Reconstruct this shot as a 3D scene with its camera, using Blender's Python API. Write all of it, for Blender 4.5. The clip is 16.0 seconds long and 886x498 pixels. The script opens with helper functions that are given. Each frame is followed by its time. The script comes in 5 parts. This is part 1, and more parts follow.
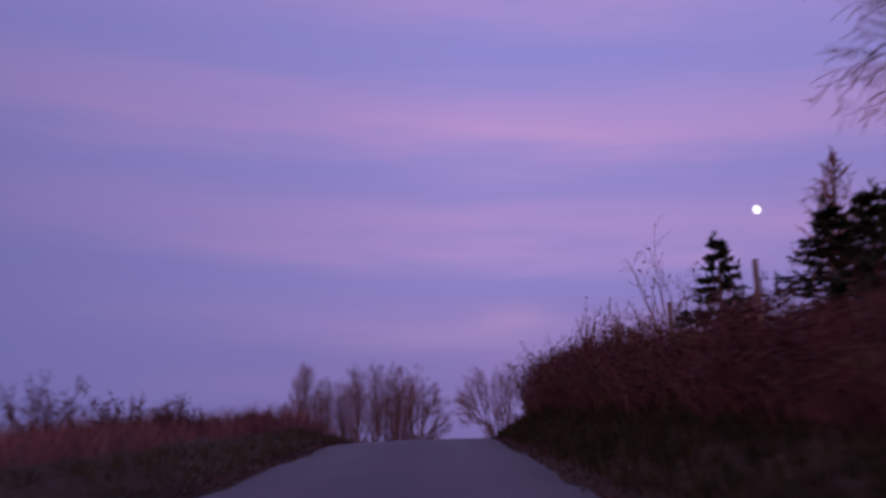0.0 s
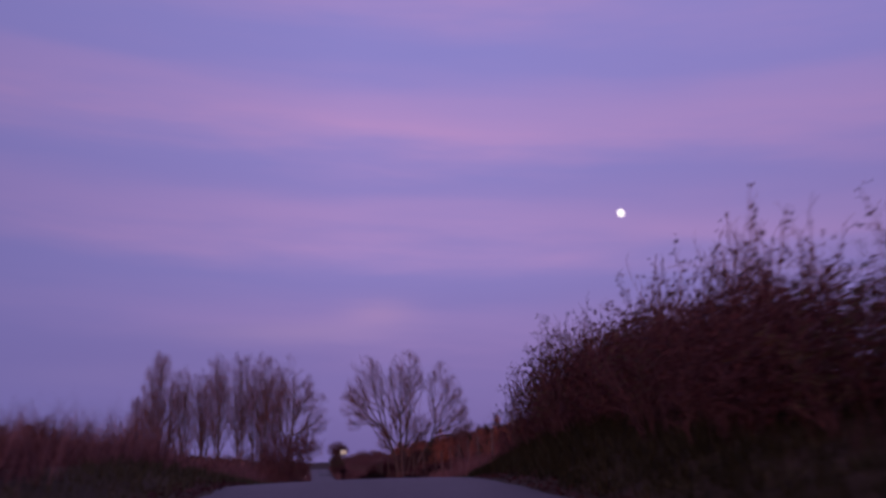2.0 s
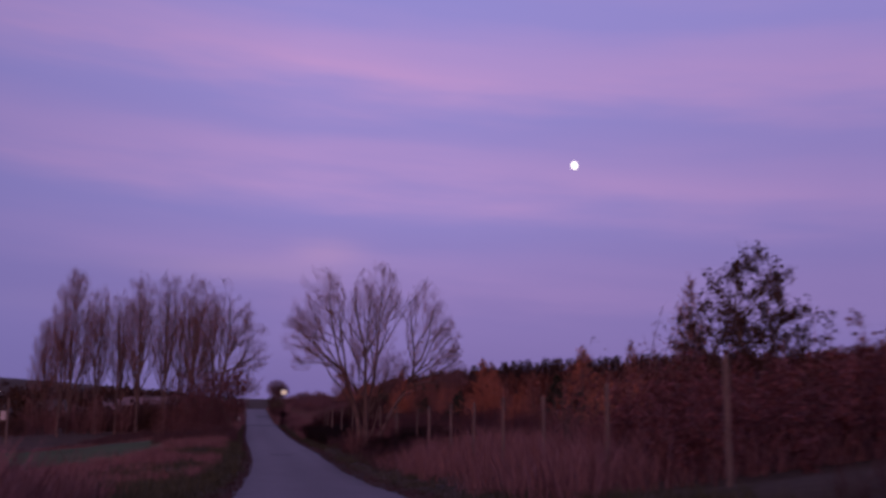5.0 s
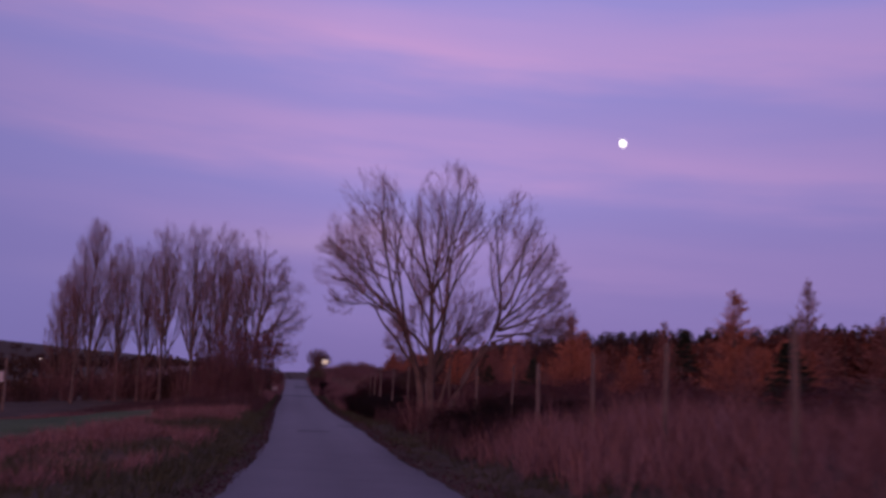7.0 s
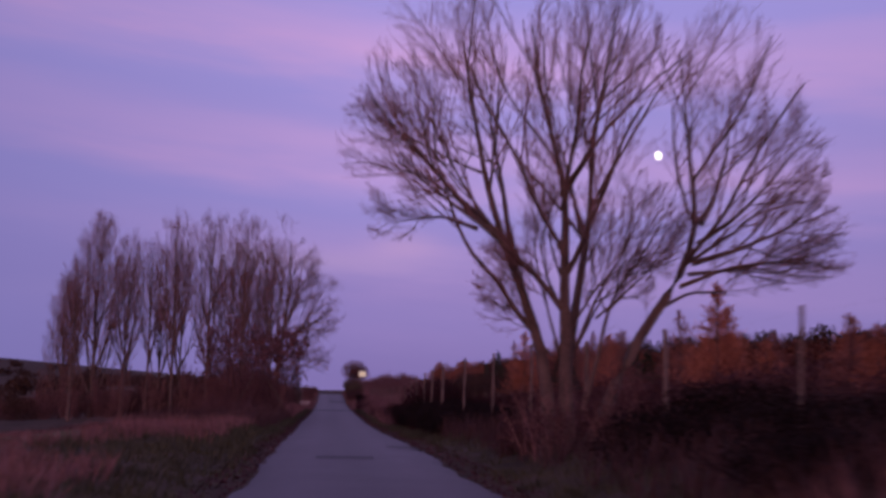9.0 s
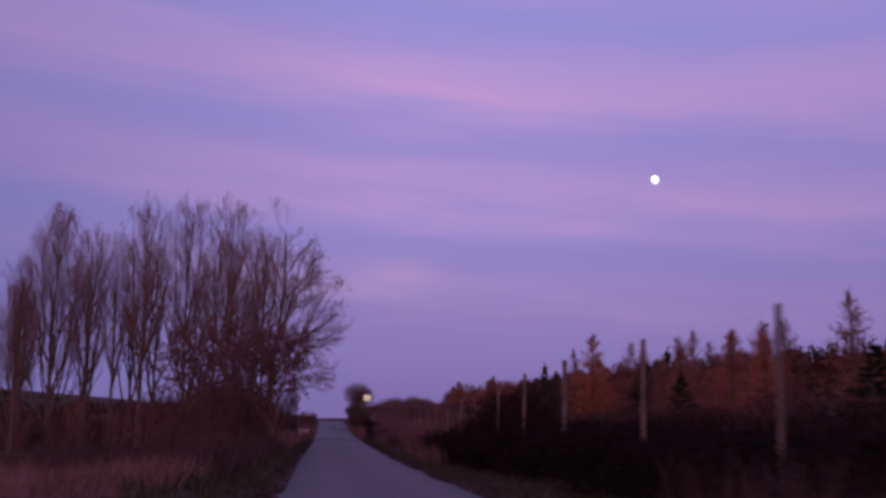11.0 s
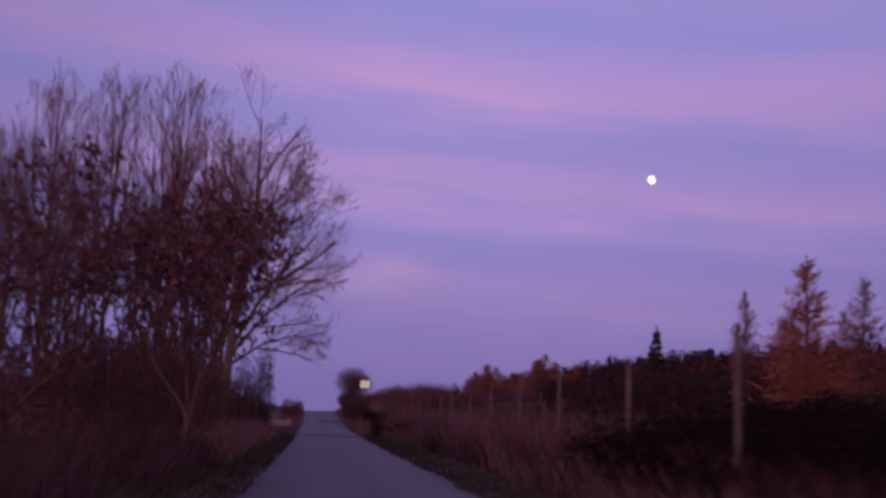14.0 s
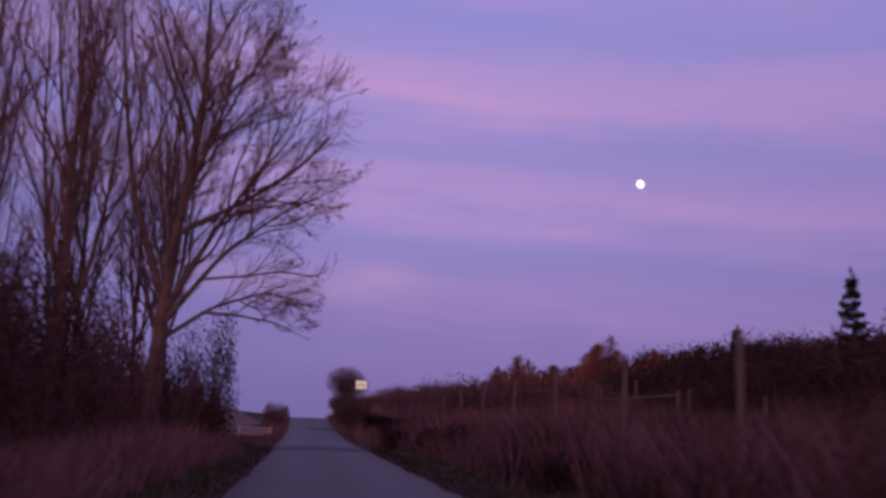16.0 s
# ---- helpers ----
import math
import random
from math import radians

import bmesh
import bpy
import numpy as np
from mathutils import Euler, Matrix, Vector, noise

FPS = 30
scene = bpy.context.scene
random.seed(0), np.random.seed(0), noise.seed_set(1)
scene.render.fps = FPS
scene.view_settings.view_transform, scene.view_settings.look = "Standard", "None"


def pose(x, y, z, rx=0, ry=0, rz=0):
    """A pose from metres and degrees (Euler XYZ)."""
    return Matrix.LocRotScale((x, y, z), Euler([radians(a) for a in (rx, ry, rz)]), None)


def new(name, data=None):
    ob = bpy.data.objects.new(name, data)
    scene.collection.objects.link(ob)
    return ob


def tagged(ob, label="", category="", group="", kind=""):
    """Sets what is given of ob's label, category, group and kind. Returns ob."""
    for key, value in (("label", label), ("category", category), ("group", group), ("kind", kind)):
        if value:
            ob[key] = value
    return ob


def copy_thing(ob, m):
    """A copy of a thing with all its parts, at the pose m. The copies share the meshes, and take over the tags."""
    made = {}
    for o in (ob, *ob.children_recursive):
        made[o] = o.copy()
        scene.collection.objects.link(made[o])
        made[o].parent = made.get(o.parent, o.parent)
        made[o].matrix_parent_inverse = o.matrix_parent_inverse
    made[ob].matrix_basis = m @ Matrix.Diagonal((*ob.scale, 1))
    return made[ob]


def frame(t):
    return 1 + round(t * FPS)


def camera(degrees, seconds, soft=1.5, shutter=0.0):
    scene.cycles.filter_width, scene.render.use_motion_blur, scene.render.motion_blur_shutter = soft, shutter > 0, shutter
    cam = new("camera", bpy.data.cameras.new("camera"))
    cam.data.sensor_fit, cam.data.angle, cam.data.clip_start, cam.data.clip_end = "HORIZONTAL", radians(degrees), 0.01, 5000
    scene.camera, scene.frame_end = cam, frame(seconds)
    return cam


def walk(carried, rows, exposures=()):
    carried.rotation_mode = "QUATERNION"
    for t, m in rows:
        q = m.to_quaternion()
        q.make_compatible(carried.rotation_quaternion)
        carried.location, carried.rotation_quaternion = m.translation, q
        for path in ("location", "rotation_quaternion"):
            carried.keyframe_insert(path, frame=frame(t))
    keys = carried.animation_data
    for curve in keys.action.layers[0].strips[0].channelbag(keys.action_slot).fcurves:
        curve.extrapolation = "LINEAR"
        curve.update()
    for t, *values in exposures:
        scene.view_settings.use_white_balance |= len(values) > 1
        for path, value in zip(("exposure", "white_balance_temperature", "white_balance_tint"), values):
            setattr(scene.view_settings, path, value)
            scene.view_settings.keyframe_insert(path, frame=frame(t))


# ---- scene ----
# camera and its drive: seconds, place in metres, turn in degrees
cam = camera(44.46, 16.0, soft=3.3, shutter=0.7)
ROWS = [
    (0.0, 0.000, 0.000, 1.200, 101.341, 2.127, -0.162),
    (0.5, -0.606, 4.545, 1.569, 101.369, 2.374, -2.398),
    (1.0, -1.071, 9.017, 1.875, 101.586, 2.013, -4.898),
    (1.5, -1.406, 13.438, 2.157, 101.446, 1.121, -5.924),
    (2.0, -1.549, 17.777, 2.405, 100.866, 1.770, -7.335),
    (2.5, -1.594, 22.022, 2.623, 100.262, 1.827, -8.640),
    (3.0, -1.518, 26.134, 2.822, 99.827, 1.982, -9.616),
    (4.25, -1.060, 35.450, 3.150, 98.660, 0.450, -10.600),
    (5.5, -0.404, 45.083, 2.984, 97.430, -1.733, -10.021),
    (6.0, -0.087, 49.388, 2.778, 96.944, -2.269, -9.442),
    (6.5, 0.186, 53.782, 2.625, 96.602, -2.017, -8.816),
    (7.0, 0.428, 58.273, 2.368, 96.667, -2.121, -8.266),
    (7.5, 0.634, 62.893, 2.130, 96.746, -1.970, -7.682),
    (8.0, 0.821, 67.642, 1.868, 96.856, -1.985, -7.162),
    (8.5, 0.969, 72.524, 1.646, 97.142, -1.725, -6.621),
    (9.0, 1.107, 77.569, 1.490, 97.493, -1.502, -6.328),
    (9.5, 1.212, 82.717, 1.318, 97.813, -1.063, -6.069),
    (10.75, 0.770, 95.600, 1.180, 98.740, -0.950, -6.360),
    (12.0, 0.360, 108.229, 1.135, 99.194, -1.494, -6.877),
    (12.5, 0.496, 113.182, 1.037, 99.059, -1.774, -6.843),
    (13.0, 0.583, 118.242, 0.925, 99.124, -2.154, -7.041),
    (13.5, 0.710, 123.436, 0.816, 99.019, -2.348, -7.148),
    (14.0, 0.835, 128.728, 0.728, 98.719, -2.582, -7.110),
    (14.5, 0.956, 134.029, 0.553, 98.728, -2.011, -7.252),
    (15.0, 1.005, 139.310, 0.608, 98.972, -2.111, -7.334),
    (15.5, 1.075, 144.556, 0.524, 99.115, -1.798, -7.376),
    (16.0, 1.171, 149.754, 0.478, 99.089, -2.067, -7.666),
]
walk(cam, [(t, pose(x, y, z, rx, ry, rz)) for t, x, y, z, rx, ry, rz in ROWS],
     [(0.0, 0.03, 6600, 10), (1.5, -0.07, 6670, 13), (3.0, -0.1, 6750, 15), (5.5, 0.12, 6890, 11), (7.0, 0.19, 6930, 10), (9.0, 0.3, 6990, 10), (12.0, 0.1, 6820, 10), (16.0, 0.1, 6860, 10)])

rng = np.random.default_rng(7)

# ---- sky: dusk after sunset, the glow lies behind the camera ----
world = bpy.data.worlds.new("dusk_sky")
scene.world = world
world.use_nodes = True
MOON_AZ, MOON_EL = 17.18, 12.28


def sky_nodes():
    nt = world.node_tree
    nt.nodes.clear()
    N, L = nt.nodes.new, nt.links.new

    def m(op, a, b=None, c=None):
        n = N("ShaderNodeMath")
        n.operation = op
        for i, v in enumerate((a, b, c)):
            if v is None:
                continue
            if isinstance(v, (int, float)):
                n.inputs[i].default_value = v
            else:
                L(v, n.inputs[i])
        return n.outputs[0]

    def ramp(fac, stops, mode="EASE"):
        n = N("ShaderNodeValToRGB")
        n.color_ramp.interpolation = mode
        e = n.color_ramp.elements
        while len(e) < len(stops):
            e.new(0.5)
        for k, (p, c) in zip(e, stops):
            k.position, k.color = p, (*c, 1)
        L(fac, n.inputs[0])
        return n.outputs[0]

    def noise_tex(vec, scale, detail=3.0, rough=0.5):
        n = N("ShaderNodeTexNoise")
        n.inputs["Scale"].default_value, n.inputs["Detail"].default_value, n.inputs["Roughness"].default_value = scale, detail, rough
        L(vec, n.inputs["Vector"])
        return n.outputs["Fac"]

    def mix(fac, a, b):
        n = N("ShaderNodeMix")
        n.data_type = "RGBA"
        for s, v in ((n.inputs[0], fac), (n.inputs[6], a), (n.inputs[7], b)):
            if isinstance(v, (int, float)):
                s.default_value = v
            elif isinstance(v, tuple):
                s.default_value = (*v, 1)
            else:
                L(v, s)
        return n.outputs[2]

    tc = N("ShaderNodeTexCoord")
    sep = N("ShaderNodeSeparateXYZ")
    L(tc.outputs["Generated"], sep.inputs[0])
    x, y, z = sep.outputs
    el = m("MULTIPLY", m("ARCSINE", z), 57.2958)
    az = m("MULTIPLY", m("ARCTAN2", x, y), 57.2958)
    # clouds lie in long flat streaks, a little aslant
    comb = N("ShaderNodeCombineXYZ")
    slant = m("ADD", el, m("MULTIPLY", az, 0.06))
    L(m("MULTIPLY", az, 0.022), comb.inputs[0])
    L(m("MULTIPLY", slant, 0.16), comb.inputs[1])
    n1 = noise_tex(comb.outputs[0], 1.0, 3.0, 0.55)
    comb2 = N("ShaderNodeCombineXYZ")
    L(m("MULTIPLY", az, 0.085), comb2.inputs[0])
    L(m("MULTIPLY", slant, 0.6), comb2.inputs[1])
    comb2.inputs[2].default_value = 4.3
    n2 = noise_tex(comb2.outputs[0], 1.0, 4.0, 0.55)
    warped = m("ADD", slant, m("ADD", m("MULTIPLY", m("SUBTRACT", n1, 0.5), 5.0), m("MULTIPLY", m("SUBTRACT", n2, 0.5), 3.0)))
    # elevation 0..90 degrees
    base = ramp(m("DIVIDE", el, 90.0), [(0.0, (0.175, 0.135, 0.37)), (0.05, (0.205, 0.165, 0.44)), (0.12, (0.24, 0.217, 0.56)), (0.22, (0.242, 0.238, 0.62)), (0.5, (0.20, 0.21, 0.56)), (1.0, (0.17, 0.19, 0.50))])
    streak = ramp(m("DIVIDE", warped, 40.0), [(0.0, (0, 0, 0)), (0.12, (0.1, 0.1, 0.1)), (0.19, (0.35, 0.35, 0.35)), (0.235, (0.1, 0.1, 0.1)), (0.31, (0.75, 0.75, 0.75)), (0.37, (0.2, 0.2, 0.2)), (0.45, (0.95, 0.95, 0.95)), (0.53, (0.15, 0.15, 0.15)), (0.65, (0.7, 0.7, 0.7)), (1.0, (0.4, 0.4, 0.4))])
    pink = mix(m("MULTIPLY", streak, m("ADD", 0.26, m("MULTIPLY", n2, 0.9))), base, (0.50, 0.295, 0.60))
    # two small low clouds
    def puff(a0, e0, wa, we, k):
        u = m("DIVIDE", m("SUBTRACT", az, a0), wa)
        v = m("DIVIDE", m("SUBTRACT", m("ADD", el, m("MULTIPLY", m("SUBTRACT", n2, 0.5), 1.2)), e0), we)
        return m("MULTIPLY", m("EXPONENT", m("MULTIPLY", m("ADD", m("MULTIPLY", u, u), m("MULTIPLY", v, v)), -1.0)), k)
    pink = mix(puff(4.2, 7.6, 2.0, 0.7, 0.5), pink, (0.42, 0.27, 0.52))
    pink = mix(puff(-0.5, 6.7, 6.0, 0.7, 0.5), pink, (0.37, 0.255, 0.51))
    pink = mix(puff(-11.0, 4.6, 5.0, 0.5, 0.3), pink, (0.3, 0.22, 0.48))
    # the earth's shadow, bluer and darker low on the left
    shade = m("MULTIPLY", m("MINIMUM", m("MAXIMUM", m("DIVIDE", m("SUBTRACT", 3.0, az), 26.0), 0.0), 1.0), m("MINIMUM", m("MAXIMUM", m("SUBTRACT", 1.2, m("DIVIDE", el, 42.0)), 0.0), 1.0))
    pink = mix(m("MULTIPLY", shade, 0.92), pink, (0.15, 0.14, 0.385))
    # duller low on the right
    dull = m("MULTIPLY", m("MINIMUM", m("MAXIMUM", m("DIVIDE", m("SUBTRACT", az, 11.0), 20.0), 0.0), 1.0), m("MINIMUM", m("MAXIMUM", m("SUBTRACT", 1.25, m("DIVIDE", el, 22.0)), 0.0), 1.0))
    pink = mix(m("MULTIPLY", dull, 0.6), pink, (0.195, 0.155, 0.41))
    # afterglow round the sunset, behind the camera
    back = m("MULTIPLY", m("ADD", m("MULTIPLY", y, -0.9), m("MULTIPLY", x, -0.35)), 1.0)
    glow = m("MULTIPLY", m("POWER", m("MAXIMUM", back, 0.0), 1.6), m("POWER", m("SUBTRACT", 1.0, m("ABSOLUTE", z)), 3.0))
    allsky = mix(m("MINIMUM", m("MULTIPLY", glow, 1.0), 1.0), pink, (2.55, 1.06, 0.95))
    bg = N("ShaderNodeBackground")
    L(allsky, bg.inputs[0])
    bg.inputs[1].default_value = 1.0
    out = N("ShaderNodeOutputWorld")
    L(bg.outputs[0], out.inputs[0])


sky_nodes()


# ---- materials ----
def material(name, dark, light, rough=0.85, scale=4.0, fine=40.0, bump=0.0, spec=0.3, per=0.0, metal=0.0, emit=None):
    """Two colours mixed by coarse and fine noise; per: change of brightness from piece to piece."""
    mt = bpy.data.materials.new(name)
    mt.use_nodes = True
    nt = mt.node_tree
    N, L = nt.nodes.new, nt.links.new
    bs = nt.nodes["Principled BSDF"]
    bs.inputs["Roughness"].default_value, bs.inputs["Specular IOR Level"].default_value, bs.inputs["Metallic"].default_value = rough, spec, metal
    geo = N("ShaderNodeNewGeometry")
    a, b = N("ShaderNodeTexNoise"), N("ShaderNodeTexNoise")
    for n, s in ((a, scale), (b, fine)):
        n.inputs["Scale"].default_value, n.inputs["Detail"].default_value = s, 4.0
        L(geo.outputs["Position"], n.inputs["Vector"])
    add = N("ShaderNodeMath")
    add.operation = "ADD"
    L(a.outputs["Fac"], add.inputs[0])
    L(b.outputs["Fac"], add.inputs[1])
    last = add.outputs[0]
    if per:
        isl = N("ShaderNodeMath")
        isl.operation = "MULTIPLY_ADD"
        L(geo.outputs["Random Per Island"], isl.inputs[0])
        isl.inputs[1].default_value = per
        L(last, isl.inputs[2])
        last = isl.outputs[0]
    r = N("ShaderNodeMapRange")
    r.inputs["From Min"].default_value, r.inputs["From Max"].default_value = 0.72 + per * 0.3, 1.28 + per * 0.7
    L(last, r.inputs["Value"])
    mx = N("ShaderNodeMix")
    mx.data_type = "RGBA"
    mx.inputs[6].default_value, mx.inputs[7].default_value = (*dark, 1), (*light, 1)
    L(r.outputs[0], mx.inputs[0])
    L(mx.outputs[2], bs.inputs["Base Color"])
    if bump:
        bp = N("ShaderNodeBump")
        bp.inputs["Strength"].default_value, bp.inputs["Distance"].default_value = bump, 0.02
        L(add.outputs[0], bp.inputs["Height"])
        L(bp.outputs[0], bs.inputs["Normal"])
    if emit:
        bs.inputs["Emission Color"].default_value, bs.inputs["Emission Strength"].default_value = (*emit[0], 1), emit[1]
    return mt


ASPHALT = material("asphalt", (0.034, 0.031, 0.033), (0.06, 0.055, 0.057), 0.62, 0.6, 60, 0.25, 0.5)


def wear(mt):
    """Paler polished wheel tracks and long stains, by the uv across and along the lane."""
    nt = mt.node_tree
    N, L = nt.nodes.new, nt.links.new
    bs = nt.nodes["Principled BSDF"]
    base = bs.inputs["Base Color"].links[0].from_socket
    uv = N("ShaderNodeUVMap")
    uv.uv_map = "lane"
    sep = N("ShaderNodeSeparateXYZ")
    L(uv.outputs[0], sep.inputs[0])
    n = N("ShaderNodeTexNoise")
    n.inputs["Scale"].default_value, n.inputs["Detail"].default_value = 1.0, 4.0
    mp = N("ShaderNodeMapping")
    mp.inputs["Scale"].default_value = (5.0, 0.12, 1.0)
    L(uv.outputs[0], mp.inputs[0])
    L(mp.outputs[0], n.inputs["Vector"])
    add = N("ShaderNodeMath")
    add.operation = "MULTIPLY_ADD"
    L(n.outputs["Fac"], add.inputs[0])
    add.inputs[1].default_value = 0.14
    L(sep.outputs[0], add.inputs[2])
    ramp = N("ShaderNodeValToRGB")
    ramp.color_ramp.interpolation = "EASE"
    e = ramp.color_ramp.elements
    stops = ((0.07, 0.62), (0.18, 0.95), (0.33, 1.22), (0.46, 0.95), (0.57, 0.78), (0.7, 1.0), (0.82, 1.2), (0.95, 0.92), (1.0, 0.62))
    while len(e) < len(stops):
        e.new(0.5)
    for k, (p, v) in zip(e, stops):
        k.position, k.color = p, (v * 0.75, v * 0.75, v * 0.75, 1)
    L(add.outputs[0], ramp.inputs[0])
    mx = N("ShaderNodeMix")
    mx.data_type, mx.blend_type = "RGBA", "MULTIPLY"
    mx.inputs[0].default_value = 1.0
    L(base, mx.inputs[6])
    L(ramp.outputs[0], mx.inputs[7])
    gain = N("ShaderNodeMix")
    gain.data_type, gain.blend_type = "RGBA", "MULTIPLY"
    gain.inputs[0].default_value = 1.0
    gain.clamp_result = False
    L(mx.outputs[2], gain.inputs[6])
    gain.inputs[7].default_value = (1.2, 1.16, 1.24, 1)
    L(gain.outputs[2], bs.inputs["Base Color"])


wear(ASPHALT)
SOIL = material("rough_pasture", (0.025, 0.02, 0.012), (0.075, 0.05, 0.034), 0.95, 0.35, 6, 0.6, 0.1)
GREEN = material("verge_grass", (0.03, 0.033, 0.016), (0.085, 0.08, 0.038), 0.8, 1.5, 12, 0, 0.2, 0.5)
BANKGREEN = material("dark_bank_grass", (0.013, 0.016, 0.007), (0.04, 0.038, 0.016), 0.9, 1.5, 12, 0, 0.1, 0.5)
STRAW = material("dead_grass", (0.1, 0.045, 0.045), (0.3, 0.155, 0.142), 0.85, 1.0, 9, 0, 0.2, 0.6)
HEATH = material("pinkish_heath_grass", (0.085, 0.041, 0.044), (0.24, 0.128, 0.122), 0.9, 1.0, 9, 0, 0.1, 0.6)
# darker copy of the dead grass, with shade put into its colour
SHADESTRAW = material("shaded_dead_grass", (0.0296, 0.0144, 0.0144), (0.0976, 0.0504, 0.0456), 0.85, 1.0, 9, 0, 0.2, 0.6)
BARK = material("grey_brown_bark", (0.0588, 0.042, 0.0378), (0.161, 0.112, 0.091), 0.9, 2.5, 25, 0.5, 0.2)
TWIG = material("bare_twig", (0.1, 0.052, 0.05), (0.235, 0.124, 0.112), 0.85, 1.5, 20, 0, 0.2)
BRAMBLE = material("bramble_stem", (0.06, 0.03, 0.0312), (0.1416, 0.0744, 0.072), 0.85, 2, 20, 0, 0.2, 0.4)
BROWNLEAF = material("dead_brown_leaf", (0.038, 0.017, 0.02), (0.112, 0.05, 0.05), 0.85, 1.5, 15, 0, 0.12, 0.7)
BEECHLEAF = material("dry_beech_leaf", (0.055, 0.01875, 0.025), (0.1688, 0.05875, 0.055), 0.7, 1.5, 15, 0, 0.3, 0.7)
IVY = material("dark_ivy_leaf", (0.0288, 0.0168, 0.0132), (0.0744, 0.0456, 0.0312), 0.85, 1.5, 15, 0, 0.08, 0.7)
THICKET = material("dead_bramble_leaf", (0.0605, 0.0286, 0.0286), (0.176, 0.0836, 0.077), 0.85, 1.5, 15, 0, 0.12, 0.7)
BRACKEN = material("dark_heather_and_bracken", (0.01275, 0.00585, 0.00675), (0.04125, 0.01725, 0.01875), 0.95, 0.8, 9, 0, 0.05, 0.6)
PINKLARCH = material("half_bare_larch_spray", (0.12, 0.052, 0.044), (0.31, 0.142, 0.11), 0.8, 1.5, 15, 0, 0.2, 0.6)
RUSSET = material("dull_russet_foliage", (0.06, 0.024, 0.02), (0.21, 0.085, 0.06), 0.9, 0.15, 5, 0, 0.1, 0.7)
HEDGELEAF = material("dull_hedge_leaf", (0.03, 0.03, 0.012), (0.10, 0.075, 0.03), 0.65, 1.5, 15, 0, 0.3, 0.7)
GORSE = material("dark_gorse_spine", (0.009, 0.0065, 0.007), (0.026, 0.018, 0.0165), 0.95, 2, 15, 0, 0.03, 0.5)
NEEDLE = material("dark_spruce_needle", (0.012, 0.022, 0.014), (0.04, 0.06, 0.035), 0.8, 2, 15, 0, 0.2, 0.5)
FARWOOD = material("dull_far_conifer", (0.024, 0.016, 0.014), (0.075, 0.046, 0.036), 0.9, 0.12, 4, 0, 0.1, 0.5)
LARCH = material("orange_larch_needle", (0.23, 0.083, 0.05), (0.5, 0.2, 0.12), 0.8, 1.5, 15, 0, 0.2, 0.6)
POSTWOOD = material("weathered_post_wood", (0.095, 0.07, 0.06), (0.195, 0.145, 0.12), 0.85, 3, 40, 0.4, 0.2)
WIRE = material("galvanised_wire", (0.09, 0.085, 0.085), (0.15, 0.145, 0.14), 0.7, 3, 30, 0, 0.2)


# ---- land ----
def lerp(xs, ys):
    xs, ys = np.array(xs, float), np.array(ys, float)

    def f(q):
        q = np.asarray(q, float)
        s = [np.interp(q + d, xs, ys) for d in (-4.0, -2.0, 0.0, 2.0, 4.0)]
        return (s[0] + 2 * s[1] + 3 * s[2] + 2 * s[3] + s[4]) / 9.0
    return f


road_z = lerp([-60, 0, 4.5, 9, 13.4, 17.8, 22, 26, 31, 35, 39.5, 45, 49.4, 53.8, 58.3, 62.9, 67.6, 72.5, 77.6, 82.7, 95, 108, 118, 128.7, 139, 150, 180, 195, 230, 255, 280, 300, 340, 450, 6000],
              [-4.8, 0, 0.37, 0.68, 0.96, 1.2, 1.42, 1.64, 1.92, 2.06, 2.02, 1.79, 1.58, 1.42, 1.17, 0.93, 0.67, 0.45, 0.29, 0.12, 0.0, -0.07, -0.27, -0.47, -0.6, -0.72, -0.93, -0.95, -1.0, -0.5, 0.45, 0.3, -2.0, -7.0, -7.0])
road_x = lerp([-60, 0, 15, 33, 50, 70, 95, 150, 180, 235, 300, 6000], [-0.6, -0.75, -0.65, -0.75, 0.3, 1.5, 1.87, 2.0, 2.3, 2.65, 2.9, 2.9])
half_w = lerp([-60, 30, 72, 92, 108, 144, 170, 6000], [2.45, 2.45, 2.38, 2.0, 2.05, 2.25, 2.3, 2.3])


def bumps(x, y):
    return 0.5 * np.sin(x * 0.9 + 1.3 * np.sin(y * 0.31)) * np.sin(y * 0.57 + 0.8) + 0.5 * np.sin(x * 0.37 + 2.0) * np.sin(y * 0.23 + x * 0.11)


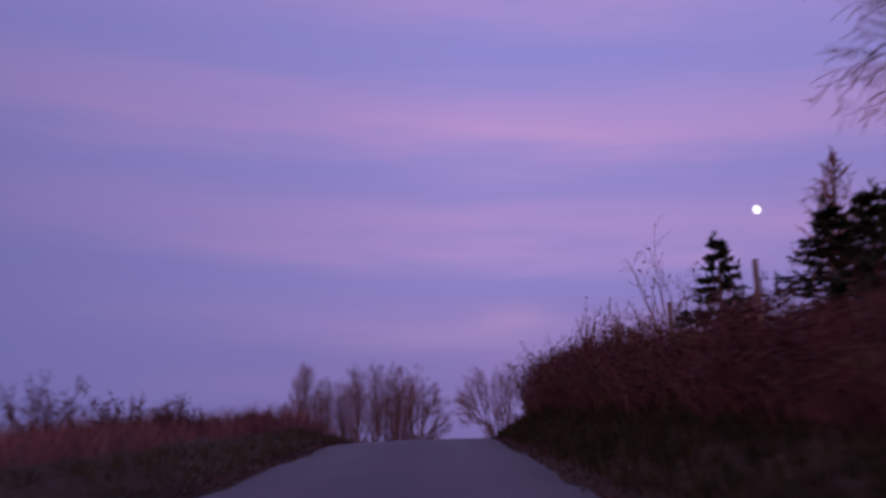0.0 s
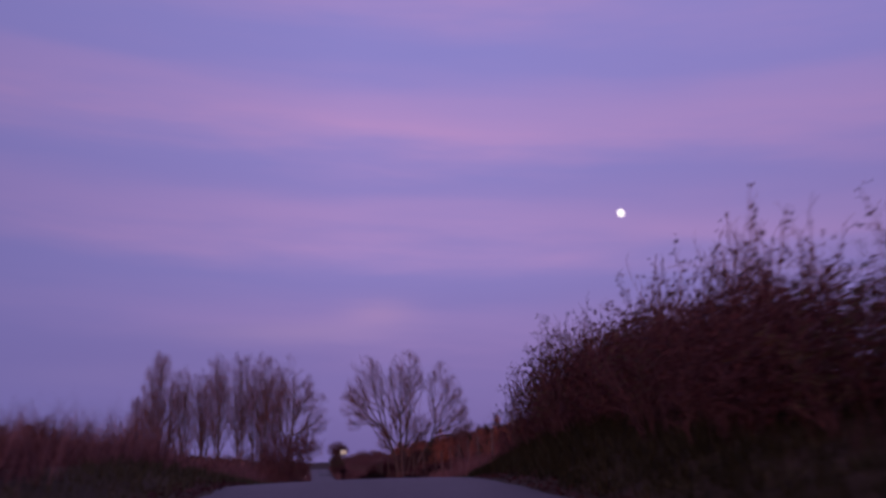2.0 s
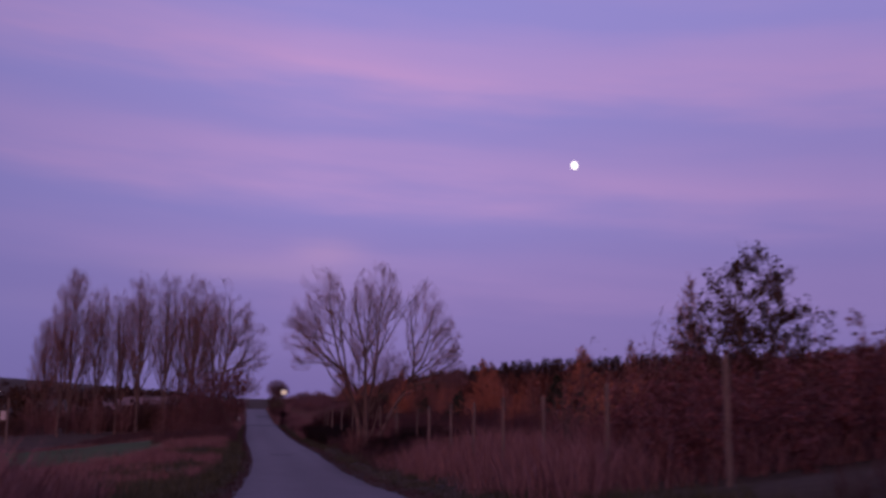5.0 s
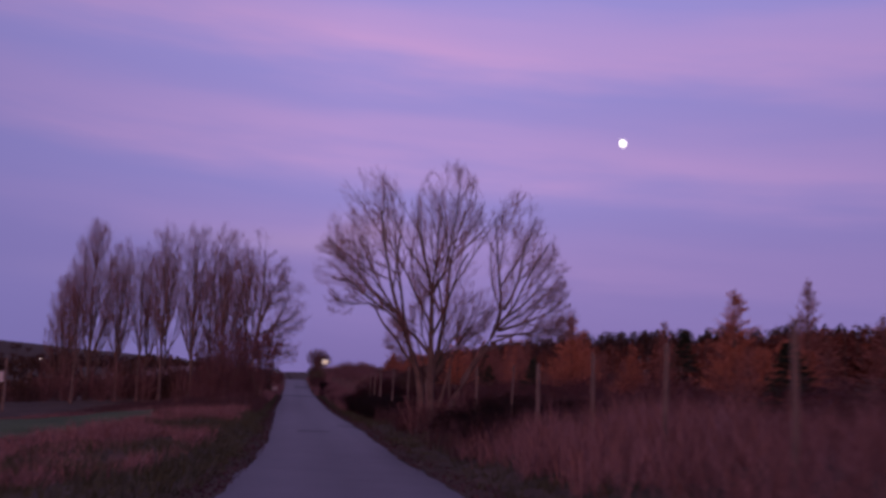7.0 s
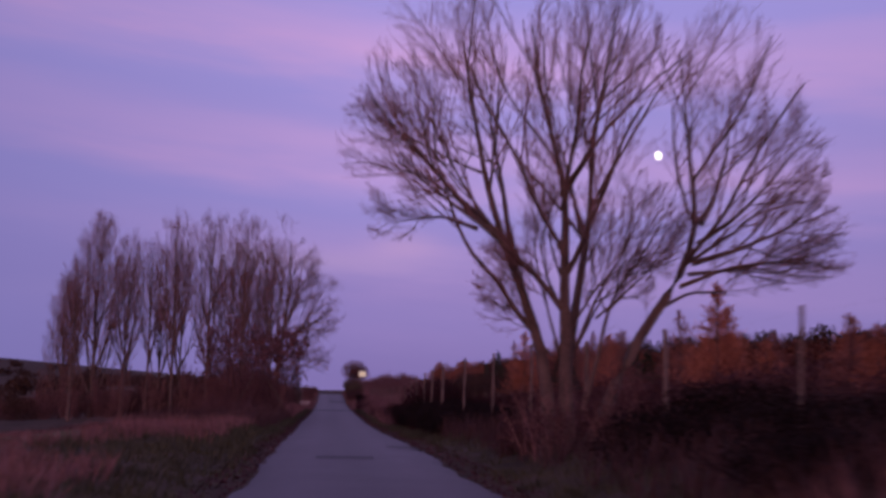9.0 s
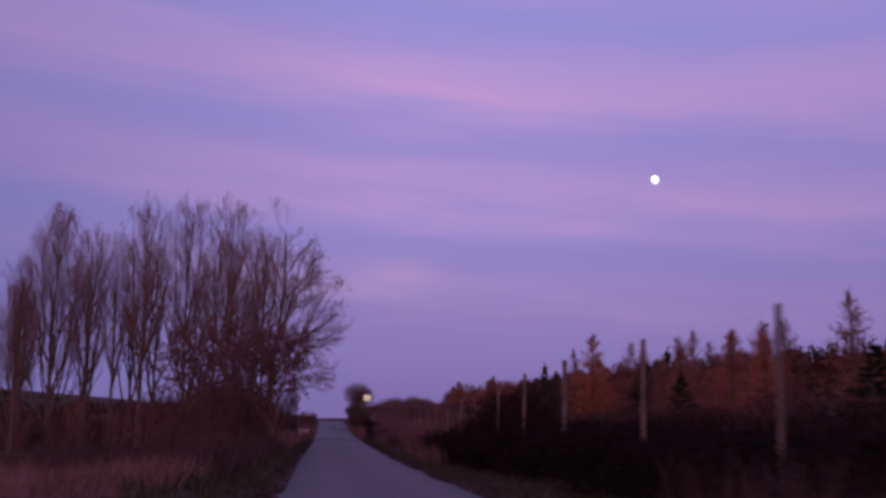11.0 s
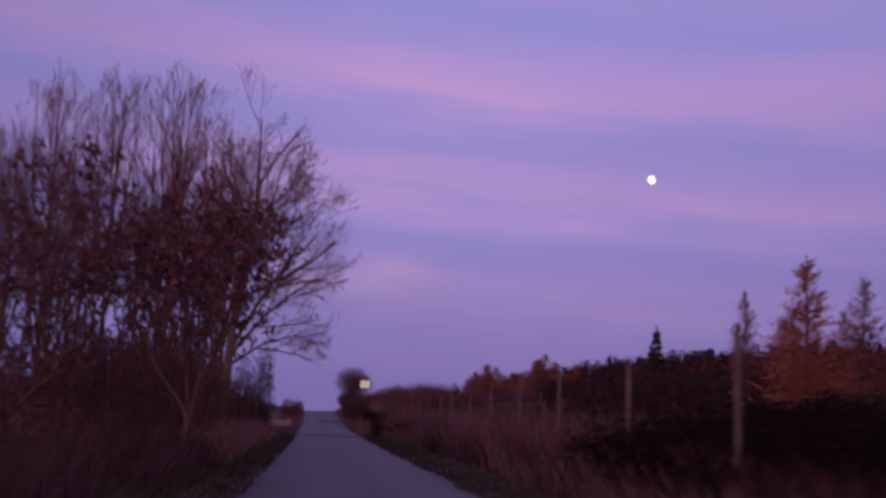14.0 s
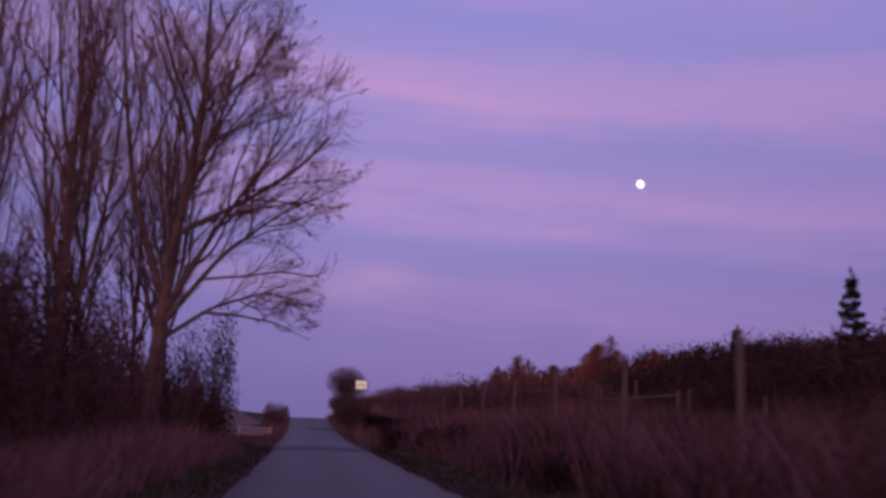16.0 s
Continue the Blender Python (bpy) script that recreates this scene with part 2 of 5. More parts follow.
def land(x, y):
    """Height of the ground."""
    x, y = np.asarray(x, float), np.asarray(y, float)
    u = x - road_x(y)
    z = road_z(y)
    early = np.clip((60 - y) / 16.0, 0, 1)
    hw = half_w(y)
    r = u - hw
    bank_a = np.interp(r, [0, 0.4, 1.2, 2.6, 6, 12, 30, 100, 400, 3000], [-0.02, 0.1, 0.5, 1.0, 1.4, 1.7, 3.0, 8.0, 16.0, 30.0])
    bank_b = np.interp(r, [0, 0.5, 1.8, 4, 10, 20, 60, 120, 400, 3000], [-0.02, 0.1, 0.4, 0.8, 1.2, 2.2, 7.6, 11.0, 13.0, 30.0])
    bank_c = np.interp(r, [0, 0.5, 1.6, 4, 10, 20, 60, 120, 400, 3000], [-0.02, 0.15, 0.9, 2.0, 2.8, 3.5, 8.6, 11.8, 13.2, 30.0])
    late = np.clip((y - 165) / 50.0, 0, 1)
    right = bank_a * early + (bank_b * (1 - late) + bank_c * late) * (1 - early)
    fade = np.interp(y, [-500, 320, 520, 900, 1e5], [1, 1, 0.55, 0.2, 0.2])
    right = np.where(r > 10, right * fade + (1 - fade) * np.minimum(right, 1.2), right)
    l = -u - hw
    left_a = np.interp(l, [0, 0.5, 1.5, 4, 12, 40, 200, 600, 1500, 3000], [-0.02, 0.1, 0.4, 0.5, -0.6, -3.0, -14.0, -14.0, 12.0, 30.0])
    left_b = np.interp(l, [0, 0.5, 1.5, 5, 14, 40, 200, 600, 1500, 3000], [-0.02, 0.08, 0.25, 0.1, -0.9, -2.4, -9.0, -12.0, 14.0, 32.0])
    left = left_a * early + left_b * (1 - early)
    left = left - np.interp(l, [0.2, 1.5, 5, 20, 60], [0, 0.55, 1.5, 2.5, 2.5]) * np.clip((y - 205) / 25.0, 0, 1)
    far_ridge = 54.0 * np.clip((y - 500) / 1100.0, 0, 1) ** 1.5 * np.clip((-x - 40) / 420.0, 0, 1) ** 0.8
    far_rise = 14.5 * np.clip((y - 340) / 330.0, 0, 1) ** 0.8 * np.clip((-u - 3) / 30.0, 0, 1) * np.clip((260 + x) / 120.0, 0, 1)
    lat = np.where(u > 0, right, left + np.maximum(far_ridge, far_rise))
    lat = np.where(np.abs(u) < hw, -0.06, lat)
    rough = np.clip((np.abs(u) - hw - 0.5) / 3.0, 0, 1) * 0.16 * bumps(x, y)
    return z + lat + rough


def link(name, verts, faces, mat, parent=None, label="", smooth=False):
    me = bpy.data.meshes.new(name)
    me.from_pydata([tuple(v) for v in np.asarray(verts).tolist()] if not isinstance(verts, list) else verts, [], faces.tolist() if not isinstance(faces, list) else faces)
    me.materials.append(mat)
    if smooth:
        me.polygons.foreach_set("use_smooth", [True] * len(me.polygons))
    ob = new(name, me)
    if parent is not None:
        ob.parent = parent
    if label:
        ob["label"] = label
    return ob


def grid_mesh(name, xs, ys, fz, mat):
    X, Y = np.meshgrid(xs, ys)
    Z = fz(X, Y)
    v = np.stack([X.ravel(), Y.ravel(), Z.ravel()], 1)
    nx, ny = len(xs), len(ys)
    i = (np.arange(ny - 1)[:, None] * nx + np.arange(nx - 1)[None, :]).ravel()
    f = np.stack([i, i + 1, i + 1 + nx, i + nx], 1)
    return link(name, v, f, mat, smooth=True)


def spread(a, b, n, p=2.2):
    q = np.linspace(0, 1, n) ** p
    return a + (b - a) * q


xs = np.concatenate([-spread(22, 4500, 40, 3)[::-1], np.linspace(-21.5, 25, 156), spread(25.6, 4500, 40, 3)])
ys = np.concatenate([np.linspace(-400, -22, 12), np.linspace(-20, 300, 270), spread(302, 4700, 46, 3)])
ground = tagged(grid_mesh("ground", xs, ys, land, SOIL), "rough dull pasture and bank soil beside the lane", "ground", kind="structure")
ry = np.concatenate([np.linspace(-60, 300, 361), np.linspace(305, 460, 30)])
ru = np.linspace(-1, 1, 13)


def build_road():
    edge = 0.12 * np.sin(ry * 0.7) + 0.09 * np.sin(ry * 1.9 + 1) + 0.05 * np.sin(ry * 4.3)
    edge2 = 0.12 * np.sin(ry * 0.6 + 2) + 0.09 * np.sin(ry * 2.1) + 0.05 * np.sin(ry * 4.9)
    v = []
    for k, yy in enumerate(ry):
        c, z = float(road_x(yy)), float(road_z(yy))
        for q in ru:
            w = float(half_w(yy)) + (edge[k] if q < 0 else edge2[k])
            v.append((c + q * w, float(yy), z + 0.05 * (1 - q * q) - 0.01 - (0.05 if abs(q) == 1 else 0)))
    n = len(ru)
    f = [(r * n + c, r * n + c + 1, (r + 1) * n + c + 1, (r + 1) * n + c) for r in range(len(ry) - 1) for c in range(n - 1)]
    ob = link("road", v, f, ASPHALT, smooth=True)
    lane = ob.data.uv_layers.new(name="lane")
    at_v = np.array([((q + 1) / 2, yy) for yy in ry for q in ru])
    lane.data.foreach_set("uv", at_v[np.array(f).ravel()].ravel())
    return tagged(ob, "narrow worn grey asphalt country lane without markings", "road", kind="structure")


build_road()


TARSHADE = material("dark_tar_and_shade", (0.01, 0.01, 0.011), (0.02, 0.019, 0.021), 0.7, 2.0, 50, 0.2, 0.4)


def road_patch(y0, y1, q0, q1, wob):
    """A dark patch laid 4 mm proud of the lane, for tar repairs and painted shade; q: across the lane from -1 to 1."""
    n, m = 10, 5
    v = []
    for i in range(n):
        q = q0 + (q1 - q0) * i / (n - 1)
        for j in range(m):
            yy = y0 + (y1 - y0) * j / (m - 1) + wob * math.sin(i * 1.7 + j) * (j in (0, m - 1))
            v.append((float(road_x(yy)) + q * float(half_w(yy)), yy, float(road_z(yy)) + 0.05 * (1 - q * q) - 0.002))
    f = [(i * m + j, (i + 1) * m + j, (i + 1) * m + j + 1, i * m + j + 1) for i in range(n - 1) for j in range(m - 1)]
    return tagged(link("road_patch", v, f, TARSHADE, smooth=True), "dark patch of tar and painted shade across the worn asphalt lane", "road patch", "road patches", kind="structure")


# the full-width row at 197.5 is shade painted as dark colour
for row in ((101.2, 102.3, -0.42, 0.2, 0.08), (107.2, 108.4, 0.5, 0.96, 0.1), (197.5, 204.5, -0.96, 0.96, 0.4), (247.0, 254.0, -0.2, 0.96, 0.5)):
    road_patch(*row)


# ---- plants: tubes, limbs, leaves ----
def unit(v):
    return v / np.maximum(np.linalg.norm(v, axis=-1, keepdims=True), 1e-9)


class Bag:
    """Collects vertices and faces of one mesh."""

    def __init__(self):
        self.v, self.f, self.n = [], [], 0

    def add(self, v, f):
        self.v.append(v.reshape(-1, 3))
        self.f.append(f.reshape(-1, f.shape[-1]) + self.n)
        self.n += len(self.v[-1])

    def tubes(self, pts, rad, k=4):
        """pts (B,n,3), rad (B,n)."""
        B, n, _ = pts.shape
        t = np.gradient(pts, axis=1)
        t = unit(t)
        ref = np.where(np.abs(t[..., 2:3]) > 0.9, np.array([1.0, 0, 0]), np.array([0, 0, 1.0]))
        a = unit(np.cross(t, ref))
        b = np.cross(t, a)
        ang = np.arange(k) * 2 * math.pi / k
        ring = pts[:, :, None] + rad[:, :, None, None] * (a[:, :, None] * np.cos(ang)[:, None] + b[:, :, None] * np.sin(ang)[:, None])
        i = np.arange(n - 1)[:, None] * k
        j = np.arange(k)[None, :]
        q = np.stack([i + j, i + (j + 1) % k, i + k + (j + 1) % k, i + k + j], -1).reshape(-1, 4)
        f = q[None] + (np.arange(B) * n * k)[:, None, None]
        self.add(ring, f)

    def cards(self, c, d, nrm, length, width):
        """Leaves: folded kites at c along d."""
        s = unit(np.cross(d, nrm))
        L, W = length[:, None], width[:, None]
        up = unit(np.cross(s, d)) * W * 0.3
        v = np.stack([c, c + d * L * 0.5 + s * W * 0.5 + up, c + d * L, c + d * L * 0.5 - s * W * 0.5 + up], 1)
        i = np.arange(len(c))[:, None] * 4
        f = np.concatenate([i, i + 1, i + 2, i + 3], 1)
        self.add(v, f)

    def blades(self, c, d, length, width, bend):
        """Grass blades: tapered, bent."""
        s = unit(np.cross(d, np.array([0, 0, 1.0]) + rng.normal(0, 0.4, d.shape)))
        L, W = length[:, None], width[:, None]
        m = c + d * L * 0.55
        e = c + d * L * 0.95 + bend * L * 0.45
        v = np.stack([c - s * W, c + s * W, m + s * W * 0.8, m - s * W * 0.8, e], 1)
        i = np.arange(len(c))[:, None] * 5
        f4 = np.concatenate([i, i + 1, i + 2, i + 3], 1)
        f3 = np.concatenate([i + 3, i + 2, i + 4, i + 4], 1)
        self.add(v, np.concatenate([f4, f3], 0))

    def make(self, name, mat, parent=None, label="", smooth=False):
        v = np.concatenate(self.v)
        f = np.concatenate(self.f)
        tri = f[:, 2] == f[:, 3]
        faces = f[~tri].tolist() + f[tri][:, :3].tolist()
        return link(name, v, faces, mat, parent, label, smooth)


def grow(start, d, length, n, wiggle, up):
    """Polylines that wander and bend up or down."""
    B = len(start)
    pts = np.zeros((B, n, 3))
    pts[:, 0] = start
    step = (length / (n - 1))[:, None]
    d = unit(d)
    for i in range(1, n):
        d = unit(d + rng.normal(0, wiggle, (B, 3)) + np.array([0, 0, up]))
        pts[:, i] = pts[:, i - 1] + d * step
    return pts


def fork(pts, rad, per, u0, u1, ang0, ang1, len0, len1, plen, ratio, gold=None):
    """Children of each polyline: starts, directions, lengths, radii."""
    B, n, _ = pts.shape
    u = u0 + (u1 - u0) * (np.arange(per)[None, :] + rng.uniform(0, 1, (B, per))) / per
    q = u * (n - 1)
    i = np.minimum(q.astype(int), n - 2)
    w = (q - i)[..., None]
    bi = np.arange(B)[:, None]
    s = pts[bi, i] * (1 - w) + pts[bi, i + 1] * w
    t = unit(pts[bi, i + 1] - pts[bi, i])
    r = rad[bi, i] * (1 - w[..., 0]) + rad[bi, i + 1] * w[..., 0]
    ref = np.where(np.abs(t[..., 2:3]) > 0.9, np.array([1.0, 0, 0]), np.array([0, 0, 1.0]))
    a = unit(np.cross(t, ref))
    b = np.cross(t, a)
    phi = rng.uniform(0, 2 * math.pi, (B, per)) if gold is None else (np.arange(per)[None, :] * 2.4 + rng.uniform(0, 6.3, (B, 1)))
    side = a * np.cos(phi)[..., None] + b * np.sin(phi)[..., None]
    th = rng.uniform(ang0, ang1, (B, per))[..., None]
    d = t * np.cos(th) + side * np.sin(th)
    ln = plen[:, None] * rng.uniform(len0, len1, (B, per)) * (1.15 - 0.55 * u)
    return s.reshape(-1, 3), d.reshape(-1, 3), ln.ravel(), np.maximum(r * ratio, 0.004).ravel()


def taper(r0, n, end=0.3):
    return r0[:, None] * np.linspace(1, end, n)[None, :]


def resample(ctrl, n):
    """Smooth polyline of n points through a few control points."""
    c = np.array(ctrl, float)
    t = np.concatenate([[0], np.cumsum(np.linalg.norm(np.diff(c, axis=0), axis=1))])
    q = np.linspace(0, t[-1], n)
    p = np.stack([np.interp(q, t, c[:, k]) for k in range(3)], 1)
    for _ in range(2):
        p[1:-1] = (p[:-2] + 2 * p[1:-1] + p[2:]) / 4
    return p, t[-1]


def bare_tree(name, label, stems, levels, twig_r=0.006, group="", leaves=None, bark=None, twig=None):
    """stems: list of (control points, radius). levels: dicts for each order of branching. leaves: (material, count, size, share of tips)."""
    root = tagged(new(name), label, "tree", group)
    trunk, crown = Bag(), Bag()
    n = 16
    got = [resample(c, n) for c, r in stems]
    pts = np.stack([g[0] for g in got])
    pts[:, 2:] += rng.normal(0, 0.03, pts[:, 2:].shape)
    ln = np.array([g[1] for g in got])
    rad = taper(np.array([r for c, r in stems]), n, 0.12)
    rad[:, 0] *= 1.5
    rad[:, 1] *= 1.15
    trunk.tubes(pts, rad, 8)
    every = []
    for k, lv in enumerate(levels):
        s, dd, l2, r2 = fork(pts, rad, lv["per"], lv["u"][0], lv["u"][1], lv["ang"][0], lv["ang"][1], lv["len"][0], lv["len"][1], ln, lv.get("ratio", 0.6), lv.get("gold"))
        dd = unit(dd + np.array([0, 0, lv.get("lift", 0.0)]))
        keep = l2 > lv.get("min", 0.1)
        s, dd, l2, r2 = s[keep], dd[keep], l2[keep], r2[keep]
        n = lv.get("n", 6)
        pts = grow(s, dd, l2, n, lv.get("wig", 0.12), lv.get("up", 0.06))
        rad = np.maximum(taper(r2, n, 0.35), twig_r)
        ln = l2
        (trunk if k == 0 else crown).tubes(pts, rad, 6 if k == 0 else 3)
        every.append(pts)
    trunk.make("trunk", bark or BARK, root, smooth=True)
    crown.make("crown", twig or TWIG, root, "bare fine branches and twigs")
    if leaves:
        mat, count, size, share = leaves
        tips = every[-1].reshape(-1, 3)
        tips = tips[rng.integers(0, len(tips), count)] + rng.normal(0, size * 0.4, (count, 3))
        if share is not None:
            tips = tips[share(tips)]
        foliage(root, tips, mat, size)
    return root, every


def foliage(root, tips, mat, size, hang=-0.6, name="foliage"):
    b = Bag()
    m = len(tips)
    d = unit(rng.normal(0, 1, (m, 3)) + np.array([0, 0, hang]))
    b.cards(tips, d, unit(rng.normal(0, 1, (m, 3))), size * rng.uniform(0.6, 1.3, m), size * rng.uniform(0.4, 0.8, m))
    return tagged(b.make(name, mat, root), kind="stuff")


def at(x, y, dz=0.0):
    return np.array([x, y, float(land(x, y)) + dz])


def put(x, y, turn=0.0, s=1.0, sz=1.0, sink=-0.12):
    return Matrix.Translation(tuple(at(x, y, sink))) @ Euler((0, 0, turn)).to_matrix().to_4x4() @ Matrix.Diagonal((s, s, s * sz, 1))


# ---- moon: bright, a little short of full ----
def build_moon():
    a, e, dist = radians(MOON_AZ), radians(MOON_EL), 4500.0
    bm = bmesh.new()
    bmesh.ops.create_uvsphere(bm, u_segments=32, v_segments=20, radius=17.4)
    me = bpy.data.meshes.new("moon")
    bm.to_mesh(me)
    bm.free()
    me.materials.append(material("moonlit_surface", (0.5, 0.5, 0.5), (0.6, 0.6, 0.6), 1.0, 0.05, 0.3, emit=((1.0, 0.97, 0.95), 1.25)))
    ob = tagged(new("moon", me), "bright white moon a little short of full", "moon", kind="structure")
    ob.matrix_basis = Matrix.Translation((dist * math.sin(a) * math.cos(e), dist * math.cos(a) * math.cos(e), dist * math.sin(e))) @ Euler((0, radians(-25), 0)).to_matrix().to_4x4() @ Matrix.Diagonal((0.86, 1, 1, 1))


build_moon()


# ---- trees beside the lane ----
def crown_cloud(lobes, n, shell=0.45):
    """Random places in ellipsoids, denser towards their skins."""
    vol = np.array([l[3] * l[4] * l[5] for l in lobes])
    k = rng.choice(len(lobes), n, p=vol / vol.sum())
    L = np.array(lobes, float)[k]
    d = unit(rng.normal(0, 1, (n, 3)))
    r = rng.uniform(0, 1, (n, 1)) ** shell
    return L[:, :3] + d * r * L[:, 3:6]


def colonise(stems, cloud, step, reach, kill, up=0.15, hold=0.8, rounds=90):
    """Grows limbs from the stems towards the places of the cloud; gives places and parents of the joints."""
    pos, par = [], []
    for c in stems:
        p, ln = resample(c, 24)
        wob = np.cumsum(rng.normal(0, 0.035, (24, 3)), 0) * np.linspace(0, 1, 24)[:, None]
        p, _ = resample(p + wob, max(4, int(ln / step)))
        if pos:
            q = np.array(pos)
            prev = int(np.argmin(np.linalg.norm(q - p[0], axis=1)))
            p = p[1:]
        else:
            prev = -1
        for k, v in enumerate(p):
            pos.append(v + rng.normal(0, step * 0.06, 3) * (k > 0))
            par.append(prev)
            prev = len(pos) - 1
    pos = np.array(pos)
    par = list(par)
    kids = np.zeros(len(pos), int)
    head = unit(pos - pos[np.maximum(np.array(par), 0)])
    D = np.linalg.norm(cloud[:, None] - pos[None], axis=2)
    near, dist = D.argmin(1), D.min(1)
    for _ in range(rounds):
        act = dist < reach
        if not act.any():
            break
        pull = np.zeros_like(pos)
        np.add.at(pull, near[act], unit(cloud[act] - pos[near[act]]))
        g = np.nonzero((np.abs(pull).sum(1) > 1e-6) & (kids < 3))[0]
        if not len(g):
            break
        d = unit(unit(pull[g]) + hold * head[g] + np.array([0, 0, up]) + rng.normal(0, 0.13, (len(g), 3)))
        fresh = pos[g] + d * step
        head = np.concatenate([head, d])
        kids[g] += 1
        base = len(pos)
        pos = np.concatenate([pos, fresh])
        kids = np.concatenate([kids, np.zeros(len(g), int)])
        par += g.tolist()
        D = np.linalg.norm(cloud[:, None] - fresh[None], axis=2)
        m = D.min(1)
        closer = m < dist
        near[closer] = D.argmin(1)[closer] + base
        dist = np.minimum(dist, m)
        keep = dist > kill
        cloud, near, dist = cloud[keep], near[keep], dist[keep]
        if not len(cloud):
            break
    return pos, np.array(par)


def depth_in(p, lobes):
    """How far out each place lies in a crown of ellipsoids: below 1 inside."""
    L = np.array(lobes, float)
    return np.sqrt((((p[..., None, :] - L[:, :3]) / L[:, 3:6]) ** 2).sum(-1)).min(-1)


def trim(pts, lobes):
    """Shortens polylines where they leave the crown; returns them with the share that is left."""
    B, n, _ = pts.shape
    d = depth_in(pts, lobes)
    out = d > np.maximum(1.04 + rng.normal(0, 0.05, (B, 1)), np.minimum(d[:, :1] + 0.02, 1.15))
    first = np.where(out.any(1), out.argmax(1), n)
    share = np.clip((first - 0.5) / (n - 1), 0.12, 1.0)
    q = share[:, None] * np.linspace(0, n - 1, n)[None, :]
    i = np.minimum(q.astype(int), n - 2)
    w = (q - i)[..., None]
    k = np.arange(B)[:, None]
    return pts[k, i] * (1 - w) + pts[k, i + 1] * w, share


def fan_tree(name, label, stems, lobes, levels, tip_r=0.005, group="", leaves=None, twig=None, heart=None):
    """A bare tree: given stems, then orders of branches that fan out to the crown's edge. stems: control points and radius.
    levels: branches for each parent, angles, length against the parent, curve upwards. heart: foot of the axis from which branches spread."""
    root = tagged(new(name), label, "tree", group)
    trunk, crown = Bag(), Bag()
    n = 18
    got = [resample(c, n) for c, r in stems]
    pts = np.stack([g[0] for g in got])
    sway = np.cumsum(rng.normal(0, 0.012, pts.shape), 1) * np.linspace(0, 1, n)[None, :, None]
    pts += sway * np.array([1, 1, 0.3])
    ln = np.array([g[1] for g in got])
    rad = np.array([r for c, r in stems])[:, None] * (1 - 0.9 * np.linspace(0, 1, n)[None, :] ** 0.8)
    low = pts[:, 0, 2] < pts[..., 2].min() + 0.4
    rad[low, 0] *= 1.5
    rad[low, 1] *= 1.15
    trunk.tubes(pts, rad, 8)
    axis = np.array(heart) if heart is not None else pts[0, 0]
    ends = []
    for k, (per, u0, u1, a0, a1, l0, l1, up, wig, m) in enumerate(levels):
        s, d, l2, r2 = fork(pts, rad, per, u0, u1, a0, a1, l0, l1, ln, 0.62, True if k == 0 else None)
        away = s - axis
        away[:, 2] *= 0.35
        d = unit(d + unit(away) * 0.32 + np.array([0, 0, up * 1.5]))
        p, share = trim(grow(s, d, l2, m, wig, up), lobes)
        l2 = l2 * share
        keep = l2 > 0.09
        pts, ln = p[keep], l2[keep]
        r = np.minimum(r2[keep], 0.0085 * ln + 0.0025 + 0.0035 * ln ** 2)
        rad = np.maximum(r[:, None] * np.linspace(1, 0.35, m)[None, :], tip_r * np.linspace(1, 0.6, m)[None, :])
        (trunk if k == 0 else crown).tubes(pts, rad, 6 if k == 0 else 3)
        ends.append(pts)
    trunk.make("trunk", BARK, root, smooth=True)
    crown.make("crown", twig or TWIG, root, "bare fine branches and twigs")
    if leaves:
        mat, count, size = leaves
        pool = np.concatenate([e.reshape(-1, 3) for e in ends[-2:]])
        foliage(root, pool[rng.integers(0, len(pool), count)] + rng.normal(0, size * 0.4, (count, 3)), mat, size)
    return root


